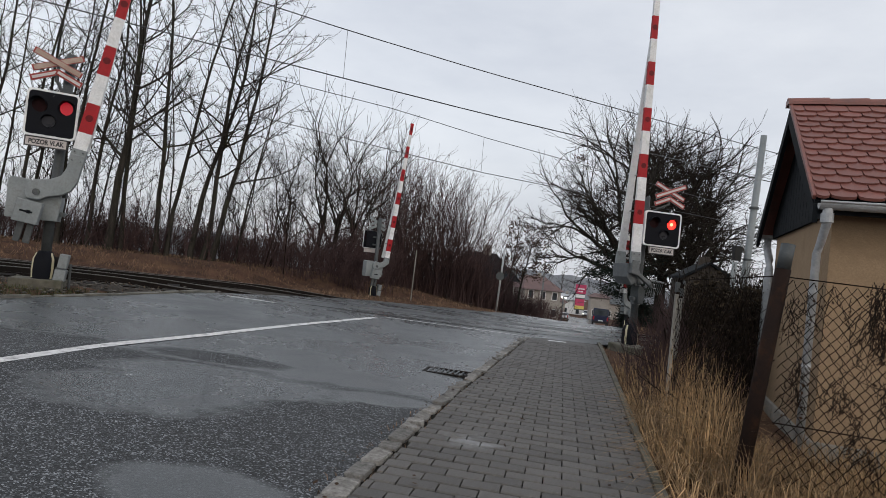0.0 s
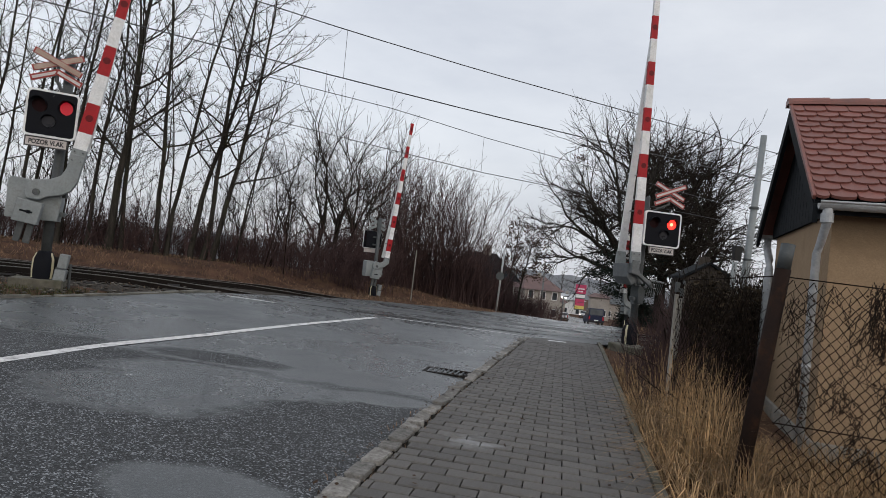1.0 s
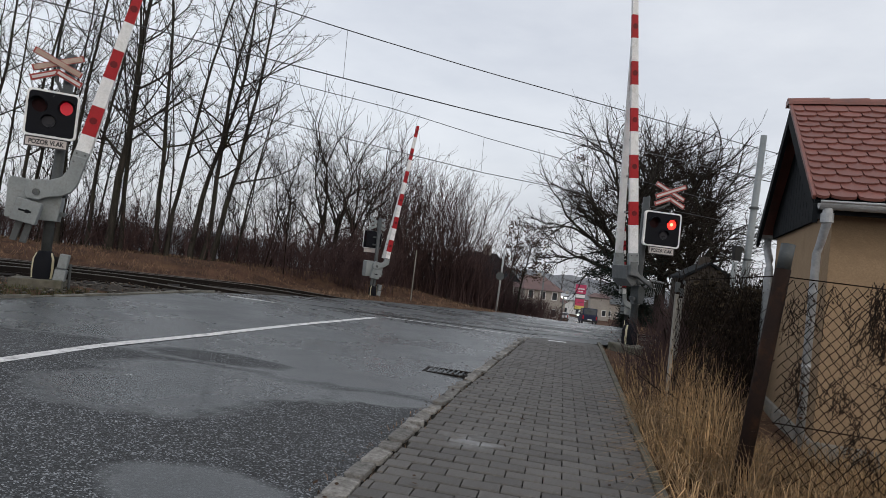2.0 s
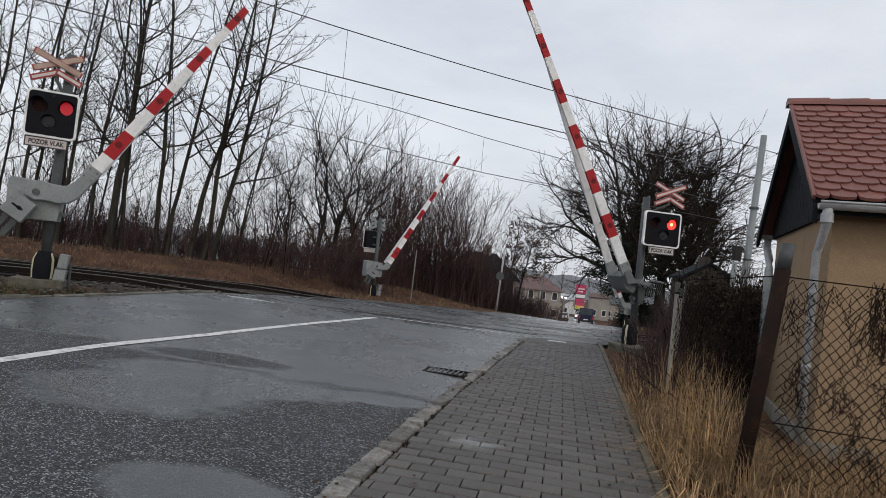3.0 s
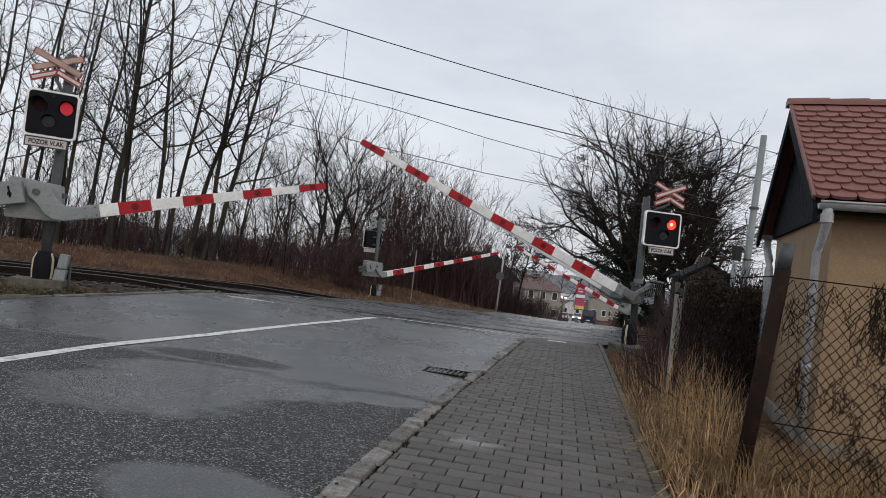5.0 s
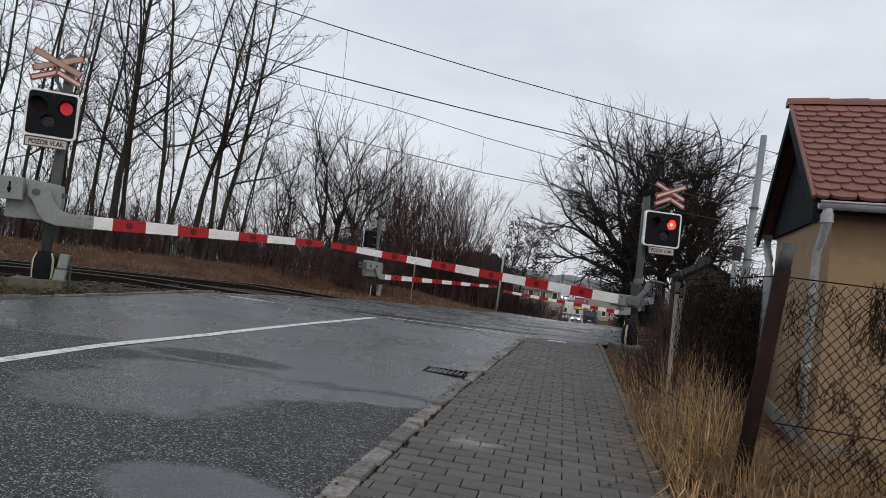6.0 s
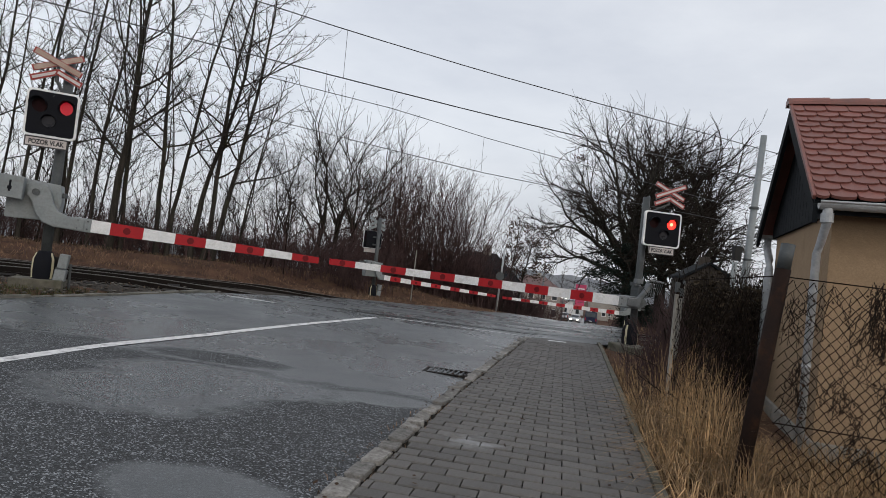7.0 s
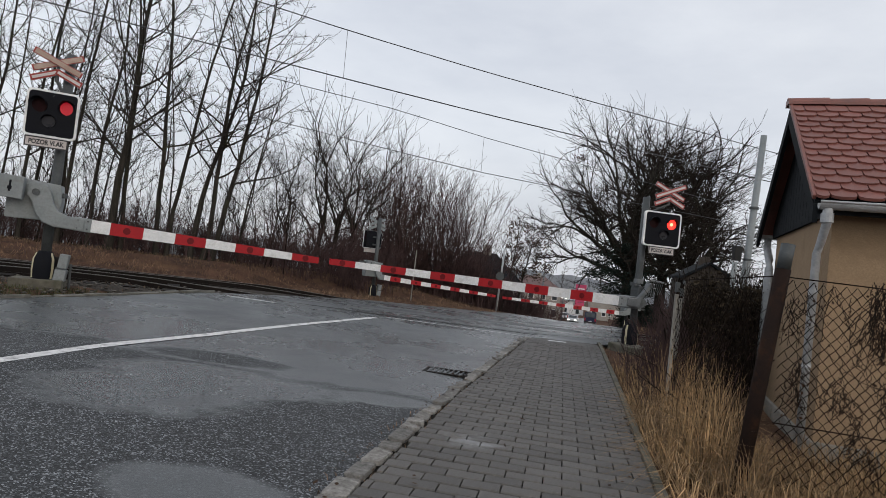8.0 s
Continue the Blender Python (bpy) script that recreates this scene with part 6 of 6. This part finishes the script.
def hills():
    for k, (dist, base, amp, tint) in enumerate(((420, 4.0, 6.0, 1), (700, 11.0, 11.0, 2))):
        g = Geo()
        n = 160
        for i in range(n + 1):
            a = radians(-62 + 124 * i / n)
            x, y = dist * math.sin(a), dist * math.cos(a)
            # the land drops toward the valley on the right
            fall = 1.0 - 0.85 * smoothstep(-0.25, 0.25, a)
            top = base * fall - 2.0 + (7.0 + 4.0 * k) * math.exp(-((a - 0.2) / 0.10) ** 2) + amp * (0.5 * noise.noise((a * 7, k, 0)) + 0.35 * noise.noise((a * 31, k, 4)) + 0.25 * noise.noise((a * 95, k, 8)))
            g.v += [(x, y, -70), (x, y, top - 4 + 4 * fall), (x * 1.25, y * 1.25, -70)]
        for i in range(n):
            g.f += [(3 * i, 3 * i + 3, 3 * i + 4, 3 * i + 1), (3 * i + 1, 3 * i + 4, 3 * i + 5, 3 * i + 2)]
        # no mist in the air here, the hazy look is only the tint
        solid("backdrop", g, HILL, "distant wooded hills with bluish haze in their colour", "hills", "structure")


hills()


# ---- vehicles ----
def wheel(t, x, y, r, wd=0.2):
    n = 18
    pr = [(r * math.cos(2 * math.pi * i / n) + x, r * math.sin(2 * math.pi * i / n) + r) for i in range(n)]
    w = part("wheel", Geo().prism(pr, y - wd / 2, y + wd / 2), RUBBER, t, "black tyre", bevel=0.02)
    pr = [(0.6 * r * math.cos(2 * math.pi * i / n) + x, 0.6 * r * math.sin(2 * math.pi * i / n) + r) for i in range(n)]
    part("rim", Geo().prism(pr, y - wd / 2 - 0.012, y + wd / 2 + 0.012), ZINC, w)


def vehicle(name, m, profile, cabin, width, paint, label, category, lights_on=False, wheels=(0.8, 3.4), length=4.2, r=0.31):
    """A vehicle along +x with its nose at x = length; profile and cabin are side outlines."""
    t = empty(name, m, label, category)
    part("body", Geo().prism([(x - length / 2, z) for x, z in profile], -width / 2, width / 2), paint, t, bevel=0.07)
    c = part("cabin", Geo().prism([(x - length / 2, z) for x, z in cabin], -width / 2 + 0.09, width / 2 - 0.09), paint, t, bevel=0.06)
    zs = [z for _, z in cabin]
    lo, hi = min(zs), max(zs)
    xs_lo = sorted(x for x, z in cabin if z == lo)
    xs_hi = sorted(x for x, z in cabin if z == hi)
    for s in (-1, 1):
        a, b = xs_lo[0] - length / 2 + 0.22, xs_lo[-1] - length / 2 - 0.25
        a2, b2 = xs_hi[0] - length / 2 + 0.12, xs_hi[-1] - length / 2 - 0.08
        yw = s * (width / 2 - 0.085)
        part("side_window", Geo().prism([(a, lo + 0.1), (b, lo + 0.1), (b2, hi - 0.1), (a2, hi - 0.1)], yw - 0.01, yw + 0.01), GLASS, c)
        part("headlight", Geo().box((length / 2 - 0.02, s * (width / 2 - 0.28), 0.68), (0.10, 0.34, 0.17)), HEADLIGHT if lights_on else WHITE, t, "lit headlight" if lights_on else "", bevel=0.02)
        part("tail_light", Geo().box((-length / 2 + 0.02, s * (width / 2 - 0.15), 0.85), (0.08, 0.16, 0.4)), RED, t, "red tail light", bevel=0.02)
        for wx in wheels:
            wheel(t, wx - length / 2, s * (width / 2 - 0.12), r)
    for e, (xl, xh) in ((1, (xs_lo[-1], xs_hi[-1])), (-1, (xs_lo[0], xs_hi[0]))):
        g = Geo()
        for x, z in ((xl + (xh - xl) * 0.12, lo + (hi - lo) * 0.12), (xl + (xh - xl) * 0.88, lo + (hi - lo) * 0.88)):
            for s in (-1, 1):
                g.v += [(x - length / 2 + e * 0.012, s * (width / 2 - 0.2), z), (x - length / 2 - e * 0.02, s * (width / 2 - 0.2), z)]
        g.f += [(0, 2, 6, 4), (1, 5, 7, 3), (0, 1, 3, 2), (4, 6, 7, 5), (0, 4, 5, 1), (2, 3, 7, 6)]
        part("windscreen" if e > 0 else "rear_window", g, GLASS, c)
    part("bumper", Geo().box((length / 2, 0, 0.42), (0.12, width - 0.1, 0.18)), RUBBER, t, bevel=0.03)
    part("bumper", Geo().box((-length / 2, 0, 0.45), (0.12, width - 0.1, 0.2)), RUBBER, t, bevel=0.03)
    part("plate_bar", Geo().box((-length / 2 - 0.065, 0, 0.6), (0.01, 0.5, 0.11)), WHITE, t)
    return t


VAN_BODY = [(0, 0.35), (4.55, 0.35), (4.6, 0.95), (3.9, 1.12), (0, 1.12)]
VAN_CABIN = [(0.02, 1.1), (4.0, 1.1), (3.1, 1.98), (0.08, 1.98)]
CAR_BODY = [(0, 0.3), (4.15, 0.3), (4.2, 0.78), (3.2, 0.92), (0.1, 0.95), (0, 0.7)]
CAR_CABIN = [(0.35, 0.92), (3.2, 0.92), (2.4, 1.45), (0.9, 1.45)]
VAN = vehicle("van", pose(19.3, 75, -3.8), VAN_BODY, VAN_CABIN, 1.85, VANBLUE, "dark blue small van driving off down the street", "van", length=4.6, wheels=(0.85, 3.75))
CAR = vehicle("car", pose(35.4, 150, -7), CAR_BODY, CAR_CABIN, 1.75, CARWHITE, "pale car coming up the street with headlights lit", "car", lights_on=True)
vehicle("car", pose(24.6, 122, ground_z(24.6, 122), 0, 0, 75), CAR_BODY, CAR_CABIN, 1.75, CARWHITE, "pale parked car at the far kerb", "car")


# ---- footpath pavers, one by one ----
def pavers():
    path = next(o for o in scene.objects if o.name == "pavement")
    a = radians(11.0)
    al, cr = Vector((math.sin(a), math.cos(a), 0)), Vector((math.cos(a), -math.sin(a), 0))
    o = Vector((0.0, 0.0, 0))
    bw, bd = 0.228, 0.141
    g = Geo().box((0, 0, -0.03), (1, bd - 0.016, 0.06))
    me = mesh_of("paver", g, PAVER)
    bm = bmesh.new()
    bm.from_mesh(me)
    bmesh.ops.bevel(bm, geom=[e for e in bm.edges if all(v.co.z > -0.01 for v in e.verts)], offset=0.008, segments=1, affect="EDGES")
    bm.to_mesh(me)
    bm.free()
    rng = random.Random(61)
    rest = Geo()
    made = 0
    for r in range(-56, 96):
        s = r * bd
        c0 = o + al * s
        # edges of the path on this row
        lo = hi = 0.0
        for _ in range(4):
            p = c0 + cr * lo
            lo += (lerp_table(KERB, p.y) + 0.085 - p.x) / cr.x
            p = c0 + cr * hi
            hi += (lerp_table(PATH_RIGHT, p.y) - 0.005 - p.x) / cr.x
        k = math.floor(lo / bw) - 1
        while True:
            x0 = (k + (0.5 if r % 2 else 0.0)) * bw
            k += 1
            x1 = x0 + bw
            if x1 <= lo + 0.03:
                continue
            if x0 >= hi - 0.03:
                break
            x0, x1 = max(x0, lo), min(x1, hi)
            c = c0 + cr * ((x0 + x1) / 2)
            z = ground_z(c.x, c.y) + 0.012 + rng.uniform(-0.003, 0.003) + 0.006 * noise.noise((c.x * 1.2, c.y * 1.2, 0))
            m = pose(c.x, c.y, z, rng.uniform(-1.0, 1.0), rng.uniform(-0.8, 0.8), -11.0 + rng.uniform(-0.7, 0.7)) @ Matrix.Diagonal((x1 - x0 - 0.007, 1, 1, 1))
            if made < 300 and c.y > 2.3:
                ob = new("paver", me)
                ob.parent = path
                ob.matrix_basis = m
                made += 1
            else:
                rest.add([m @ v.co for v in me.vertices], [tuple(p.vertices) for p in me.polygons])
    far = part("pavers_far", rest, PAVER_FAR, path)
    tagged(far, kind="stuff")


pavers()


# ---- what moves ----
def motions():
    swings = [
        [(0, 81.5), (1.72, 81.5), (1.95, 79.8), (2.2, 75.4), (2.8, 62.3), (3, 57.7), (3.5, 46.4), (4, 35.1), (4.5, 24.3), (4.7, 20.3), (5.3, 9.6), (5.8, 2.9), (6, 1.2), (6.3, -2.2), (6.5, -2.7), (8, -2.7)],
        [(0, 89.0), (1.72, 89.0), (1.95, 85.8), (2.2, 79.6), (2.8, 66.2), (3, 62.0), (3.5, 51.9), (4, 41.7), (4.5, 31.8), (4.7, 28.0), (5.3, 16.6), (5.8, 8.0), (6, 4.4), (6.3, 1.9), (6.5, 1.7), (8, 1.7)],
        [(0, 85.0), (1.72, 85.0), (1.95, 83.4), (2.2, 79.2), (2.8, 65.4), (3, 60.4), (3.5, 48.1), (4, 36.3), (4.5, 24.6), (4.7, 20.5), (5.3, 9.2), (5.8, 1.9), (6, 0.2), (6.3, -3.3), (6.5, -3.8), (8, -3.8)],
        [(0, 87.0), (1.72, 87.0), (1.95, 84.5), (2.2, 79.0), (2.8, 66.0), (3, 61.8), (3.5, 51.5), (4, 41.3), (4.5, 31.6), (4.7, 27.8), (5.3, 16.2), (5.8, 7.6), (6, 4.4), (6.3, 2.2), (6.5, 2.0), (8, 2.0)],
    ]
    for (t, arm, (px, py, pz), bulb), rows in zip(GATES, swings):
        walk(arm, [(s, pose(px, py, pz, 0, -a, 0)) for s, a in rows])
        if bulb:
            lamp, (cx, cy, cz) = bulb
            facing = 1 if cy < 0 else -1
            rows, side, s = [(0, 1)], 1, 0.15
            while s < 8:
                rows += [(s - 0.02, side), (s + 0.02, -side)]
                side, s = -side, s + 0.5
            rows.append((8, side))
            walk(lamp, [(s, pose(cx + facing * k * 0.2, cy, cz)) for s, k in rows])

    van = [(0, 19.1, 74.0, 77), (0.5, 18.85, 74.6, 81), (1.0, 18.7, 75.5, 84), (1.5, 18.5, 76.5, 86), (2.1, 18.5, 77.7, 82), (2.8, 18.65, 79.0, 77), (3.5, 19.43, 82.0, 74), (4.5, 20.6, 86.0, 73), (5.8, 22.37, 92.0, 73), (6.5, 23.19, 95.0, 74), (8, 24.32, 100.0, 75)]
    walk(VAN, [(s, pose(x, y, ground_z(x, y), 0, 3.8, a)) for s, x, y, a in van])
    car = [(0, 35.45, 150.0), (1.5, 32.68, 142.0), (3, 30.47, 135.0), (4.5, 28.77, 129.0), (6.5, 26.45, 120.0), (8, 24.4, 113.0)]
    walk(CAR, [(s, pose(x, y, ground_z(x, y), 0, 0, 252)) for s, x, y in car])


motions()
